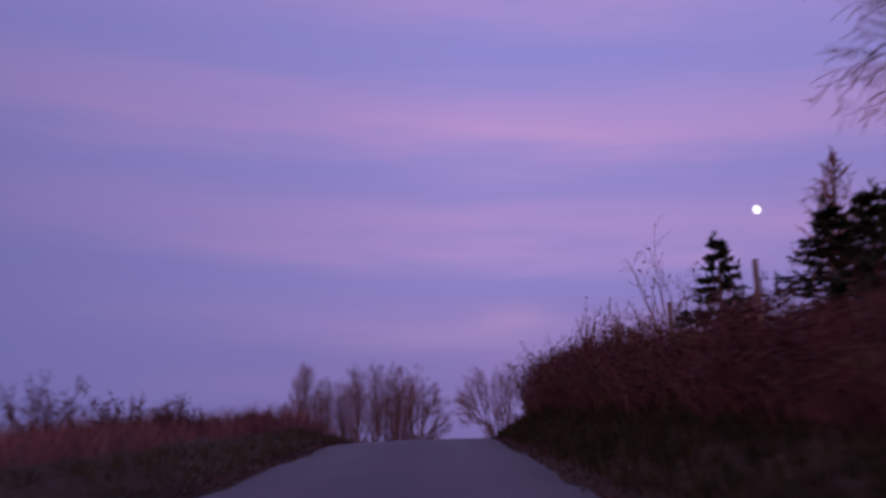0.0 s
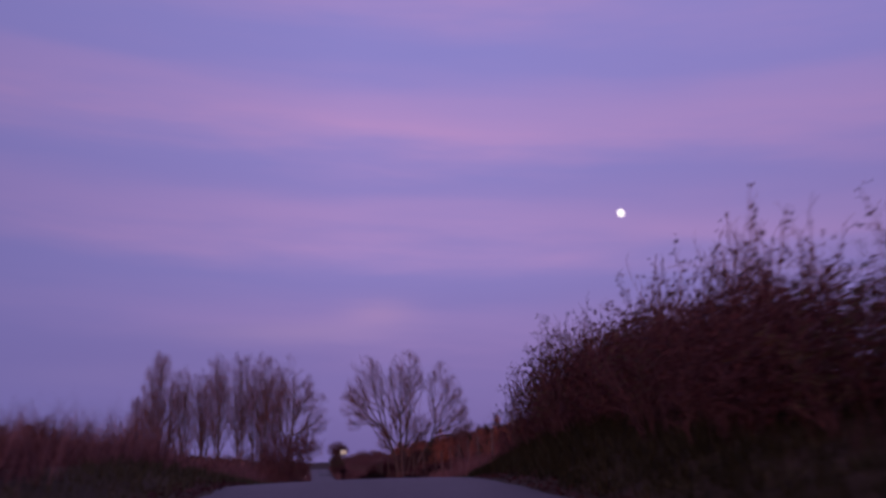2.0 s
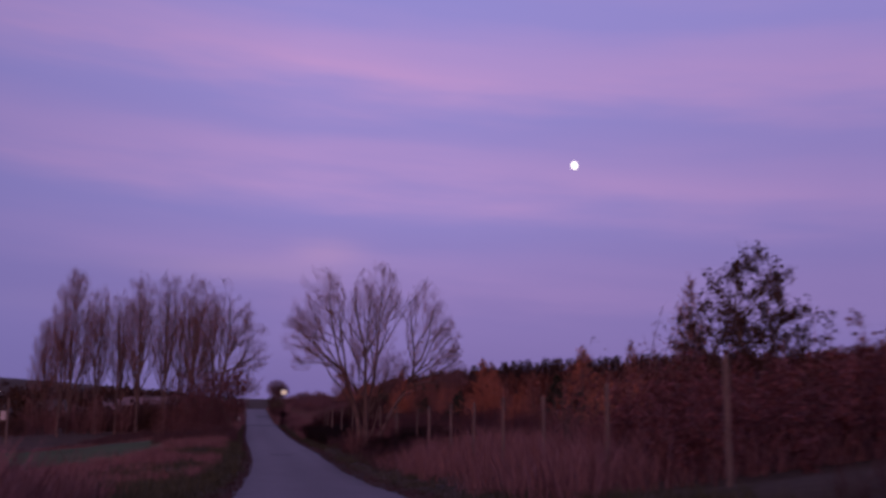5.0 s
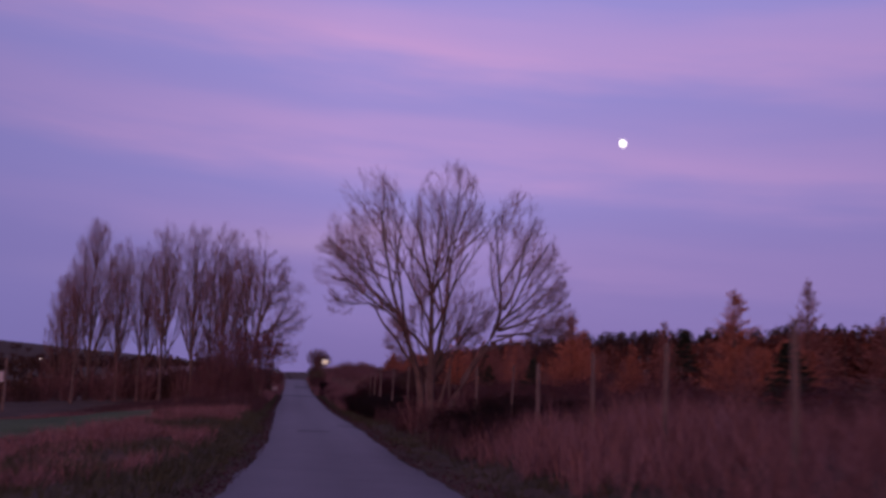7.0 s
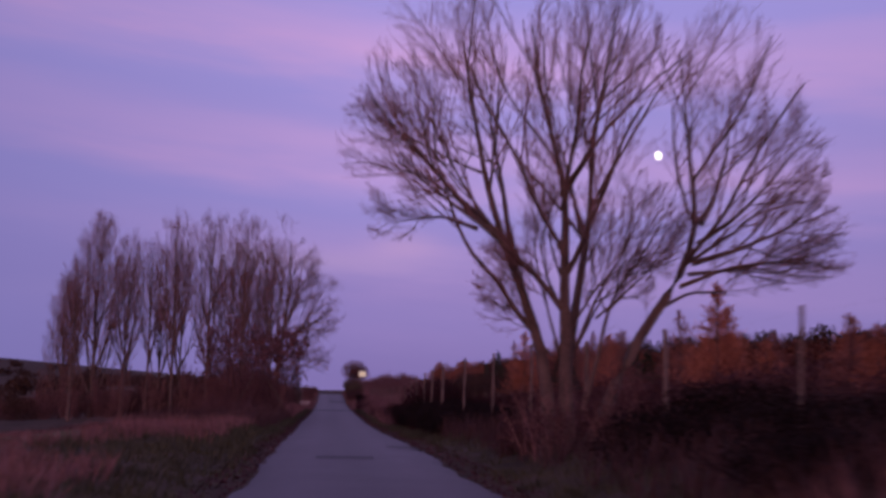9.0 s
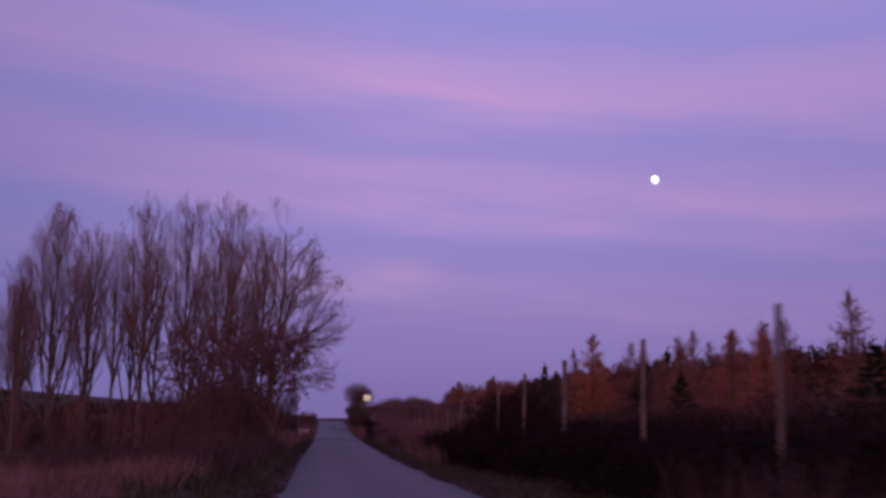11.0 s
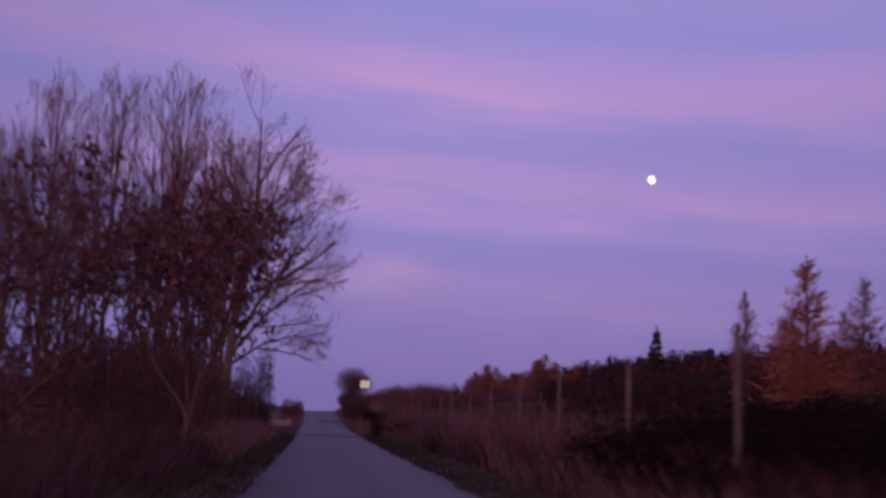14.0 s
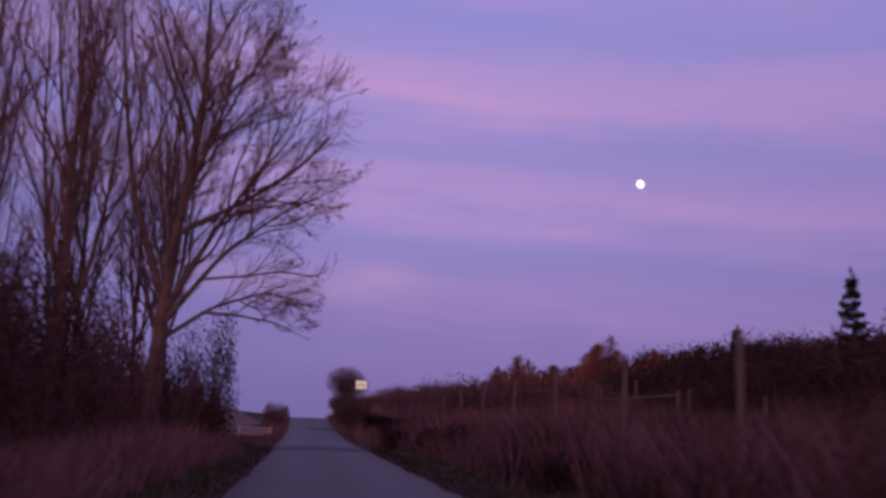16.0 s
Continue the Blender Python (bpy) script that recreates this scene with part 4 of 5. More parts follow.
sow([mound("bramble_mound", "dense dark bramble mass on the bank", BROWNLEAF, 3400, 0.05, "bank scrub", loose=0.25) for _ in range(3)],
    [(float(road_x(yy)) + 5.2 + 0.5 * math.sin(yy), float(yy), 1.7, float(np.interp(yy, [6, 16, 26, 36, 44, 52, 60], [1.1, 1.2, 1.6, 2.1, 2.2, 1.3, 1.0]))) for yy in np.arange(6, 48, 2.1)])

# dark gorse and bramble clumps further along
GORSE_AT = ((6.5, 88.8, 1.5, 0.9), (7.6, 91.5, 1.6, 1.1), (6.2, 93.8, 1.3, 0.9), (8.2, 95.5, 1.8, 1.2), (9.6, 91.5, 1.8, 1.1), (6.9, 109.5, 1.5, 0.9), (5.6, 113.0, 1.5, 1.4), (7.2, 114.6, 2.0, 1.6), (5.3, 115.2, 1.2, 1.1), (9.0, 117.5, 2.2, 1.6),
            (5.7, 117.2, 1.6, 1.4), (6.2, 119.8, 1.6, 1.5), (7.8, 121.6, 2.0, 1.6), (8.8, 126.0, 2.0, 1.3), (5.7, 125.4, 1.3, 1.4), (5.9, 123.0, 1.4, 1.4), (6.0, 128.4, 1.3, 0.9), (5.6, 134.6, 1.3, 1.2), (5.9, 131.2, 1.3, 1.1), (7.4, 130.4, 1.7, 1.3), (6.2, 141.2, 1.2, 0.7),
            (6.4, 145.6, 1.6, 1.15), (7.6, 147.4, 1.9, 1.3), (8.8, 145.6, 1.9, 1.3), (6.0, 143.2, 1.4, 1.05), (7.6, 143.6, 1.7, 1.2), (5.7, 121.0, 1.4, 1.1), (5.6, 127.4, 1.4, 1.1), (5.8, 130.0, 1.5, 1.1), (7.2, 127.6, 1.9, 1.2), (6.8, 112.2, 2.0, 1.2), (8.4, 120.0, 2.4, 1.2), (6.6, 118.0, 2.0, 1.2), (9.6, 123.5, 2.4, 1.2), (7.0, 124.6, 2.0, 1.2), (7.6, 139.4, 1.9, 1.2), (9.0, 141.6, 2.1, 1.1), (6.6, 148.8, 1.4, 0.9), (6.6, 171.0, 1.2, 0.9), (6.2, 187.0, 1.3, 0.9), (6.4, 205.0, 1.6, 1.1), (6.6, 222.0, 1.6, 1.1))


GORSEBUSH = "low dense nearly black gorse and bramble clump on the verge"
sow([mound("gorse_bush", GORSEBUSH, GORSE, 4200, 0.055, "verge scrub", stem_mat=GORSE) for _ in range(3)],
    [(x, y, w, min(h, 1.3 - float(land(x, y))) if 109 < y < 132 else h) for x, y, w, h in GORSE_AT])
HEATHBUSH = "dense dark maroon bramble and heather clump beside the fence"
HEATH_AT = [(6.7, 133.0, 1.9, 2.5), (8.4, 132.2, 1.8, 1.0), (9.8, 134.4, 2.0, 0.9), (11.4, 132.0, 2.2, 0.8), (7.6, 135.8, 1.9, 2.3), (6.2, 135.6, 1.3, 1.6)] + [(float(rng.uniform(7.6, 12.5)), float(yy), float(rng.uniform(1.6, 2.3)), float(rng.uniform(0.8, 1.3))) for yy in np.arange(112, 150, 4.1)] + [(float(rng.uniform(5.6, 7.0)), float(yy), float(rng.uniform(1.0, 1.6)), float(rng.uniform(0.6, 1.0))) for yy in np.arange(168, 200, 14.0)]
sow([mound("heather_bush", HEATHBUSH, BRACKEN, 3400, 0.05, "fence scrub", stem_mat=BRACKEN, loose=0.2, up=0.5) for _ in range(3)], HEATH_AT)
SCRUBBUSH = "brown scrub on the high bank near the crest"
sow([mound("hedge_bush", SCRUBBUSH, HEATH, 2600, 0.055, "crest hedge", loose=0.25, up=0.6) for _ in range(2)],
    [(float(rng.uniform(7.6, 15.5)), float(rng.uniform(196, 282)), float(rng.uniform(1.9, 2.9)), float(rng.uniform(1.3, 2.0))) for k in range(34)])

# far hedge and round tree at the top of the rise
for k, (x, y, rx, h) in enumerate(((6.0, 238, 1.6, 2.2), (6.2, 246, 1.8, 2.6), (6.0, 254, 1.8, 2.8), (6.4, 262, 1.8, 2.6), (6.6, 272, 2.0, 2.6), (6.6, 282, 2.2, 2.6))):
    m = put(x, y, 1.3 * k, rx, h / rx)
    mound("hedge_bush", "dark unclipped roadside hedge near the crest", HEDGELEAF if k % 2 else BROWNLEAF, 2600, 0.06, "crest hedge").matrix_basis = m
hx, hy = 7.2, 288.0
haw = [(hx, hy, 5.1, 2.5, 2.4, 1.95), (hx + 0.7, hy, 4.6, 2.2, 2.0, 1.7), (hx, hy, 3.4, 1.5, 1.5, 1.3)]
thorn = crown_tree("hawthorn_tree", "small round hawthorn with dark brown leaves at the crest", [[(hx, hy, float(land(hx, hy)) - 0.2), (hx, hy, 3.4), (hx, hy, 5.0)]], crown_cloud(haw, 300), 0.16, 0.012, 0.35, 3.0, 0.5, 0.1, 2, 0.4, 2, 0.012, rise=0.2)
foliage(thorn, crown_cloud(haw, 12000, 0.4) + rng.normal(0, 0.12, (12000, 3)), THICKET, 0.13)


for k, (x, y, rx, h) in enumerate(((-0.6, 262.0, 0.9, 2.6), (-1.6, 272.0, 1.2, 2.6), (-0.2, 284.0, 0.9, 1.8))):
    mound("hedge_bush", "small brown hawthorn bush on the far verge", THICKET, 2000, 0.07, "crest hedge").matrix_basis = put(x, y, 2.0 * k, rx, h / rx)

UNDER = "dark undergrowth of holly and ivy below the roadside trees"
sow([mound("thicket_bush", UNDER, IVY, 5000, 0.045, "undergrowth") for _ in range(3)],
    [(-2.1, 186.9, 1.5, 2.5), (-1.8, 183.4, 1.2, 2.1), (-4.9, 190.4, 1.7, 3.4), (-3.4, 190.5, 1.8, 2.8), (-8.2, 192.4, 1.9, 3.4), (-10.4, 194.6, 2.1, 3.4), (-13.6, 196.0, 2.1, 3.2), (-16.4, 199.0, 2.1, 3.2), (-19.0, 203.0, 2.2, 3.2), (-22.5, 206.0, 2.2, 3.4), (-11.5, 200.0, 2.2, 3.4), (-7.4, 181.0, 1.4, 2.2)])
HOLLY = "tall dense dark holly and ivy thicket below the roadside trees"
sow([mound("holly_bush", HOLLY, IVY, 5200, 0.035, "undergrowth", knobs=10) for _ in range(2)],
    [(-2.0, 189.4, 1.5, 5.2), (-6.6, 190.0, 2.1, 6.3), (-9.0, 191.5, 2.2, 6.0), (-4.4, 191.8, 1.8, 4.6), (-2.8, 187.6, 1.2, 3.6), (-12.4, 193.6, 2.2, 5.0), (-3.9, 172.5, 1.4, 4.6), (-6.6, 177.6, 1.7, 4.8), (-3.4, 166.0, 1.3, 4.0), (-5.6, 160.5, 1.5, 4.2), (-15.6, 196.5, 2.2, 4.6)])
BARESHRUB = "tall bare brown thorn shrub among the roadside trees"
sow([bush("thorn_bush", BARESHRUB, 0, 0, 1.0, 1.0, 1.0, 16, BROWNLEAF, 160, 0.05, TWIG, group="bare undergrowth", base=0.4, flat=True, whips=10) for _ in range(3)],
    [(-9.5, 193.0, 1.8, 5.8), (-12.5, 195.0, 1.8, 5.6), (-16.0, 191.0, 1.9, 6.0), (-19.5, 195.0, 2.0, 6.2), (-22.5, 200.0, 2.0, 6.4), (-26.5, 201.0, 2.2, 6.6), (-29.5, 204.0, 2.0, 5.5), (-7.0, 196.0, 1.8, 6.4), (-13.5, 197.0, 1.9, 6.4), (-5.2, 165.5, 1.3, 4.0), (-7.2, 169.5, 1.5, 4.4), (-8.6, 158.5, 1.5, 3.8), (-4.2, 160.5, 1.2, 3.4)])
BROWNBUSH = "brown bramble and thorn undergrowth beside the lane"
sow([bush("bramble_bush", BROWNBUSH, 0, 0, 1.0, 1.0, 1.2, 16, THICKET, 1100, 0.055, group="undergrowth", base=0.8, flat=True) for _ in range(3)],
    [(float(rng.uniform(-6.8, -4.2)), float(yy), float(rng.uniform(1.2, 1.7)), float(rng.uniform(0.9, 1.6))) for yy in np.arange(146, 180, 2.2)] + [(float(rng.uniform(-5.0, -3.4)), float(yy), float(rng.uniform(0.8, 1.3)), float(rng.uniform(0.8, 1.3))) for yy in np.arange(150, 182, 3.1)]
    + [(float(x), float(rng.uniform(0, 8)) + 196 - 0.45 * (float(x) + 8), float(rng.uniform(1.8, 2.5)), float(rng.uniform(2.6, 4.0))) for x in np.arange(-38, -8, 1.5)]
    + [(-5.2, 158.4, 1.5, 3.8), (-5.8, 163.0, 1.6, 4.3), (-5.4, 170.6, 1.6, 4.5), (-4.0, 175.4, 1.4, 4.2), (-3.2, 179.4, 1.2, 3.4), (-2.4, 181.6, 1.0, 2.6)]
    + [(-4.4, 149.6, 1.3, 3.0), (-5.8, 150.2, 1.5, 3.2), (-4.0, 154.6, 1.3, 3.6), (-2.9, 160.0, 1.1, 3.4), (-4.2, 164.0, 1.4, 4.3), (-5.0, 168.6, 1.5, 4.5), (-6.4, 156.0, 1.6, 3.6), (-3.4, 168.0, 1.2, 3.8), (-2.4, 153.4, 1.0, 2.6), (-2.6, 173.6, 1.0, 3.2)])
FIELDHEDGE = "dark field hedge in the distance"
sow([mound("hedge_bush", FIELDHEDGE, IVY, 3000, 0.05, "field hedge") for _ in range(2)],
    [(float(x), float(rng.uniform(176, 208)), float(rng.uniform(1.9, 2.8)), float(rng.uniform(2.2, 3.4))) for x in np.arange(-66, -30, 1.9)])
# weeds on the near verge
for x, y, h in ((-7.6, 21.5, 1.7), (-8.6, 24.0, 1.5), (-6.9, 23.5, 1.2), (-6.0, 25.5, 1.0), (-6.6, 28.0, 0.9), (-5.4, 30.0, 0.8), (-7.5, 30.5, 1.2), (-5.6, 34.5, 0.9), (-9.0, 35.0, 1.4), (-6.4, 39.0, 1.0), (-5.0, 43.0, 0.9), (-7.8, 44.0, 1.1)):
    bush("weed_clump", "tall dry brown weeds and bramble on the verge", x, y, 1.0, 1.0, h, 11, BROWNLEAF, 350, 0.07, group="verge weeds", whips=8)


# shoots and brambles round the foot of the ash
for x, y, h in ((5.3, 97.6, 1.5), (6.6, 97.4, 1.3), (5.6, 99.4, 1.9), (7.2, 98.8, 1.7)):
    bush("sucker_shoots", "thin bare shoots with brown bramble at a tree's foot", x, y, 0.8, 0.8, h, 14, BROWNLEAF, 350, 0.08, TWIG, group="tree foot scrub", base=0.6, whips=4)


sow([mound("bramble_mound", "dense dark bramble at the foot of the roadside ash", BROWNLEAF, 3000, 0.055, "tree foot scrub", loose=0.25) for _ in range(2)],
    [(7.8, 97.8, 1.2, 1.1), (9.4, 98.6, 1.5, 1.3), (6.9, 100.6, 1.2, 1.2), (8.6, 102.0, 1.6, 1.4), (10.8, 100.2, 1.7, 1.4), (5.4, 100.4, 0.9, 0.8), (11.4, 95.4, 1.8, 1.3), (7.0, 103.8, 1.3, 1.0)])

# ---- conifers ----
def conifer(name, label, h, r, mat, category="tree", group="", whorls=16, per=7, twigs=14, card=(0.30, 0.10), droop=-0.02, bare=0.06, loose=0.35, ragged=False):
    """Upright stem, whorls of branches, flat sprays of needles."""
    root = tagged(new(name), label, category, group)
    tb, nb = Bag(), Bag()
    pts = grow(np.zeros((1, 3)), np.array([[0, 0, 1.0]]), np.array([h]), 12, 0.012, 0.02)
    tb.tubes(pts, taper(np.array([h * 0.014 + 0.02]), 12, 0.1), 7)
    n = whorls * per
    u = bare + (0.985 - bare) * (np.repeat(np.arange(whorls), per) + rng.uniform(-0.25, 0.25, n)) / whorls
    if ragged:
        u = bare + (0.97 - bare) * (1 - rng.uniform(0, 1, n) ** 0.8)
    u = np.clip(u, bare, 0.985)
    z = u * h
    a = np.arange(n) * 2.4 + rng.uniform(0, 3.0 if ragged else 0.8, n)
    L = r * (1.02 - u) ** (0.8 if ragged else 1.0) * rng.uniform(0.4 if ragged else 0.7, 1.2, n)
    L = np.maximum(L, 0.07 if ragged else 0.12)
    i = np.minimum((u * 11).astype(int), 10)
    st = pts[0][i] * 1.0
    st[:, 2] = z
    d = np.stack([np.cos(a), np.sin(a), rng.uniform(-0.15, 0.6, n) + 0.5 * u ** 3 if ragged else rng.uniform(-0.05, 0.25, n) + 0.5 * u ** 3], 1)
    br = grow(st, d, L, 6, 0.05, droop)
    (nb if ragged else tb).tubes(br, taper(np.full(n, 0.008 if ragged else 0.014 + 0.004 * r), 6, 0.3), 3)
    s, dd, l2, r2 = fork(br, np.full((n, 6), 0.01), twigs, 0.12, 1.0, 0.5, 1.0, 0.2, 0.42, L, 0.6)
    dd[:, 2] = dd[:, 2] * (0.45 + 0.5 * (loose > 0.5)) - 0.05 + 0.25 * (loose > 0.5)
    dd = unit(dd)
    nb.cards(s, dd, unit(rng.normal(0, loose, s.shape) + np.array([0, 0, 1.0])), np.maximum(l2, card[0] * (0.35 if ragged else 0.6)), card[1] * rng.uniform(0.7, 1.3, len(s)))
    k = rng.integers(0, len(s), len(s))
    nb.cards(s[k] + dd[k] * l2[k, None] * rng.uniform(0.2, 0.8, (len(s), 1)), unit(dd[k] + rng.normal(0, 0.6, s.shape)), unit(rng.normal(0, 1, s.shape)), card[0] * rng.uniform(0.4, 0.8, len(s)), card[1] * rng.uniform(0.5, 1.0, len(s)))
    if ragged:
        card = (0.12, 0.012)
    top = np.stack([np.zeros(10), np.zeros(10), h * rng.uniform(0.9, 1.0, 10)], 1)
    nb.cards(top, unit(rng.normal(0, 0.35, (10, 3)) + np.array([0, 0, 1.0])), unit(rng.normal(0, 1, (10, 3))), np.full(10, card[0]), np.full(10, card[1] * 0.6))
    tb.make("trunk", BARK, root, smooth=True)
    nb.make("foliage", mat, root)
    return root


SPRUCE = "young dark green spruce in a roadside plantation"
GOLD = "young larch with orange autumn needles in a plantation"


def place_tops(proto, h, spots):
    """Spots: x, y, height of the tip, width factor."""
    out = []
    for k, (x, y, top, w) in enumerate(spots):
        sz = (top - float(land(x, y)) + 0.12) / h
        out.append((x, y, 1.7 * k, w * (0.45 + 0.55 * sz), sz / (w * (0.45 + 0.55 * sz))))
    place(proto, out)


place_tops(conifer("spruce_tree", SPRUCE, 3.6, 1.25, NEEDLE, whorls=13, per=7, twigs=16, card=(0.24, 0.08), group="plantation spruces"), 3.6,
           [(5.6, 21.1, 5.5, 1.1), (6.6, 17.6, 5.3, 1.45), (8.0, 19.0, 5.9, 1.4), (6.4, 14.4, 4.8, 1.3), (8.8, 15.6, 5.8, 1.4), (17.8, 180.7, 5.45, 0.8), (18.2, 190.5, 4.6, 0.7), (19.9, 157.4, 5.2, 0.9), (19.0, 159.0, 4.6, 1.3), (17.2, 147.0, 3.4, 1.1), (19.0, 138.5, 4.0, 1.1), (16.4, 128.0, 3.6, 1.1), (18.4, 106.0, 4.8, 1.1), (13.0, 84.0, 3.6, 1.2), (20.5, 176.0, 4.2, 1.1), (22.0, 183.0, 4.6, 1.2), (21.0, 196.0, 4.0, 1.0)])
larches = [(16.8, 119.8, 6.3, 1.25), (17.8, 98.6, 6.2, 1.35), (17.0, 162.6, 6.5, 1.3), (8.2, 21.4, 7.4, 1.1), (6.5, 22.8, 4.7, 0.8), (17.1, 168.0, 6.0, 0.9), (19.6, 164.0, 6.2, 1.1), (20.6, 155.1, 6.3, 1.1), (20.5, 151.9, 5.4, 1.2), (18.4, 123.0, 5.6, 1.3), (20.0, 97.2, 6.6, 1.0), (11.6, 69.8, 6.8, 0.8), (15.2, 99.4, 4.9, 1.0), (22.5, 141.0, 6.9, 1.2)]
for yy in np.arange(66.0, 250.0, 2.4):
    if min(abs(yy - q) for q in (119.8, 98.6, 162.6)) < 1.8 or 170 < yy < 205:
        continue
    x = float(np.interp(yy, [66, 90, 120, 250], [12.5, 16.0, 18.0, 19.0]) + rng.uniform(-1.6, 2.4))
    tip = float(rng.uniform(4.7, 5.7)) if 134 < yy < 172 else float(rng.uniform(3.4, 4.5)) if yy < 195 else float(rng.uniform(4.6, 5.8))
    larches.append((x, yy, tip, float(rng.uniform(1.6, 2.1) if yy > 200 else rng.uniform(1.0, 1.4))))


def golden(k, q):
    """Which larches still hold their orange needles."""
    return k in (0, 1, 2, 9) or (k > 13 and ((k % 4 == 0 and q[1] < 200) or (203 < q[1] < 233 and k % 5 < 4) or (q[1] < 128 and k % 2 == 0)))


SOFT = dict(whorls=20, per=14, card=(0.15, 0.026), droop=0.05, loose=1.0, group="plantation larches", ragged=True)
place_tops(conifer("larch_tree", GOLD, 4.9, 1.5, LARCH, twigs=13, **SOFT), 4.9, [q for k, q in enumerate(larches) if golden(k, q)])
place_tops(conifer("larch_tree", "young half-bare larch with dull pinkish brown sprays in a plantation", 4.9, 1.5, PINKLARCH, twigs=7, **SOFT), 4.9, [q for k, q in enumerate(larches) if not golden(k, q)])
# brown scrub in the plantation's foot
FOOT = "dark brown scrub at the foot of the plantation"
sow([mound("scrub_bush", FOOT, m, 2600, 0.045, "plantation scrub", loose=0.2) for m in (BROWNLEAF, IVY, BROWNLEAF)],
    [(float(np.interp(yy, [64, 90, 120, 250], [11.5, 14.2, 16.0, 17.0]) + rng.uniform(-0.9, 0.9)), float(yy), float(rng.uniform(1.9, 2.6)), float(rng.uniform(0.9, 1.6))) for yy in np.arange(64.0, 236.0, 3.3)])


# low dark scrub between the fence and the far larches, and on the rise behind it
sow([mound("scrub_bush", FOOT, m, 3000, 0.045, "plantation scrub", loose=0.15) for m in (IVY, FARWOOD)],
    [(float(x), float(y), float(rng.uniform(2.0, 2.8)), float(h * rng.uniform(0.85, 1.05))) for y, h in ((166, 2.4), (169, 2.7)) for x in np.arange(13.0, 20.5, 1.6)]
    + [(float(np.interp(y, [172, 206], [16.5, 20.0]) + rng.uniform(-1.5, 2.0)), float(y), float(rng.uniform(2.2, 3.0)), float(rng.uniform(2.0, 2.7))) for y in np.arange(172, 207, 2.0)])
RISE = "dark evergreen scrub along the rise behind the plantation"
sow([mound("scrub_bush", RISE, FARWOOD, 3600, 0.04, "rise scrub", loose=0.12) for _ in range(2)],
    [(float(x), 218.0 + float(rng.uniform(-3, 3)), float(rng.uniform(3.2, 4.4)), float(np.interp(x, [22, 26, 29, 32, 40], [3.4, 3.8, 4.0, 4.1, 3.3]) * rng.uniform(0.95, 1.03))) for x in np.arange(23.0, 41.0, 1.7)])


def far_wood():
    """Dark belt of conifers along the ridge behind the plantation."""
    root = tagged(new("far_wood"), "dark conifer wood along the ridge behind the plantation", "wood", kind="stuff")
    tb, nb, brown = Bag(), Bag(), Bag()
    for x0, x1, y0, y1, n, h0, h1 in ((25, 46, 70, 320, 400, 2.6, 3.3), (44, 64, 70, 320, 330, 2.5, 2.9), (40, 110, 200, 420, 380, 3.9, 4.4)):
        x, y = rng.uniform(x0, x1, n), rng.uniform(y0, y1, n)
        h = rng.uniform(h0, h1, n)
        z = land(x, y)
        st = np.stack([x, y, z], 1)
        tb.tubes(grow(st, np.tile([0, 0, 1.0], (n, 1)), h, 4, 0.02, 0.0), taper(h * 0.015, 4, 0.2), 4)
        m = 110
        u = rng.uniform(0.04, 0.9, (n, m))
        a = rng.uniform(0, 6.283, (n, m))
        q = (1.02 - u) ** 0.7 * h[:, None] * 0.32
        c = np.stack([x[:, None] + q * 0.25 * np.cos(a), y[:, None] + q * 0.25 * np.sin(a), z[:, None] + u * h[:, None]], -1).reshape(-1, 3)
        d = unit(np.stack([np.cos(a), np.sin(a), np.full_like(a, -0.15) + 0.5 * u ** 2], -1).reshape(-1, 3))
        (brown if x0 == 25 else nb).cards(c, d, unit(rng.normal(0, 0.5, c.shape) + np.array([0, 0, 1.0])), (q.ravel() * 0.7 + 0.12), (q.ravel() * 0.4 + 0.08))
    tagged(tb.make("trunk_belt", BARK, root), kind="stuff")
    tagged(nb.make("foliage", FARWOOD, root), kind="stuff")
    tagged(brown.make("foliage", RUSSET, root, "dull russet autumn foliage"), kind="stuff")


far_wood()


def far_trees():
    """Hedges and small woods in the valley and on the hill across the fields."""
    root = tagged(new("distant_trees"), "dark distant hedges and woods across the valley", "wood", kind="stuff")
    nb = Bag()
    for x0, x1, y0, y1, n, h0, h1 in ((-150, -18, 290, 420, 150, 4.0, 7.0), (-420, -60, 520, 760, 220, 5.0, 9.0), (-700, -60, 800, 1500, 260, 6.0, 12.0)):
        x, y = rng.uniform(x0, x1, n), rng.uniform(y0, y1, n)
        y = y0 + (y1 - y0) * np.round((y - y0) / (y1 - y0) * 4) / 4 + 0.06 * x + rng.normal(0, 4, n)
        h = rng.uniform(h0, h1, n)
        m = 46
        c = np.repeat(np.stack([x, y, land(x, y)], 1), m, 0)
        hh = np.repeat(h, m)
        d = unit(rng.normal(0, 1, (n * m, 3)))
        c = c + d * np.stack([hh * 0.65, hh * 0.65, hh * 0.42], 1) * rng.uniform(0.3, 1, (n * m, 1)) + np.stack([0 * hh, 0 * hh, hh * 0.45], 1)
        nb.cards(c, unit(rng.normal(0, 1, c.shape)), unit(rng.normal(0, 1, c.shape)), hh * 0.3, hh * 0.22)
    tagged(nb.make("foliage", IVY, root), kind="stuff")


far_trees()


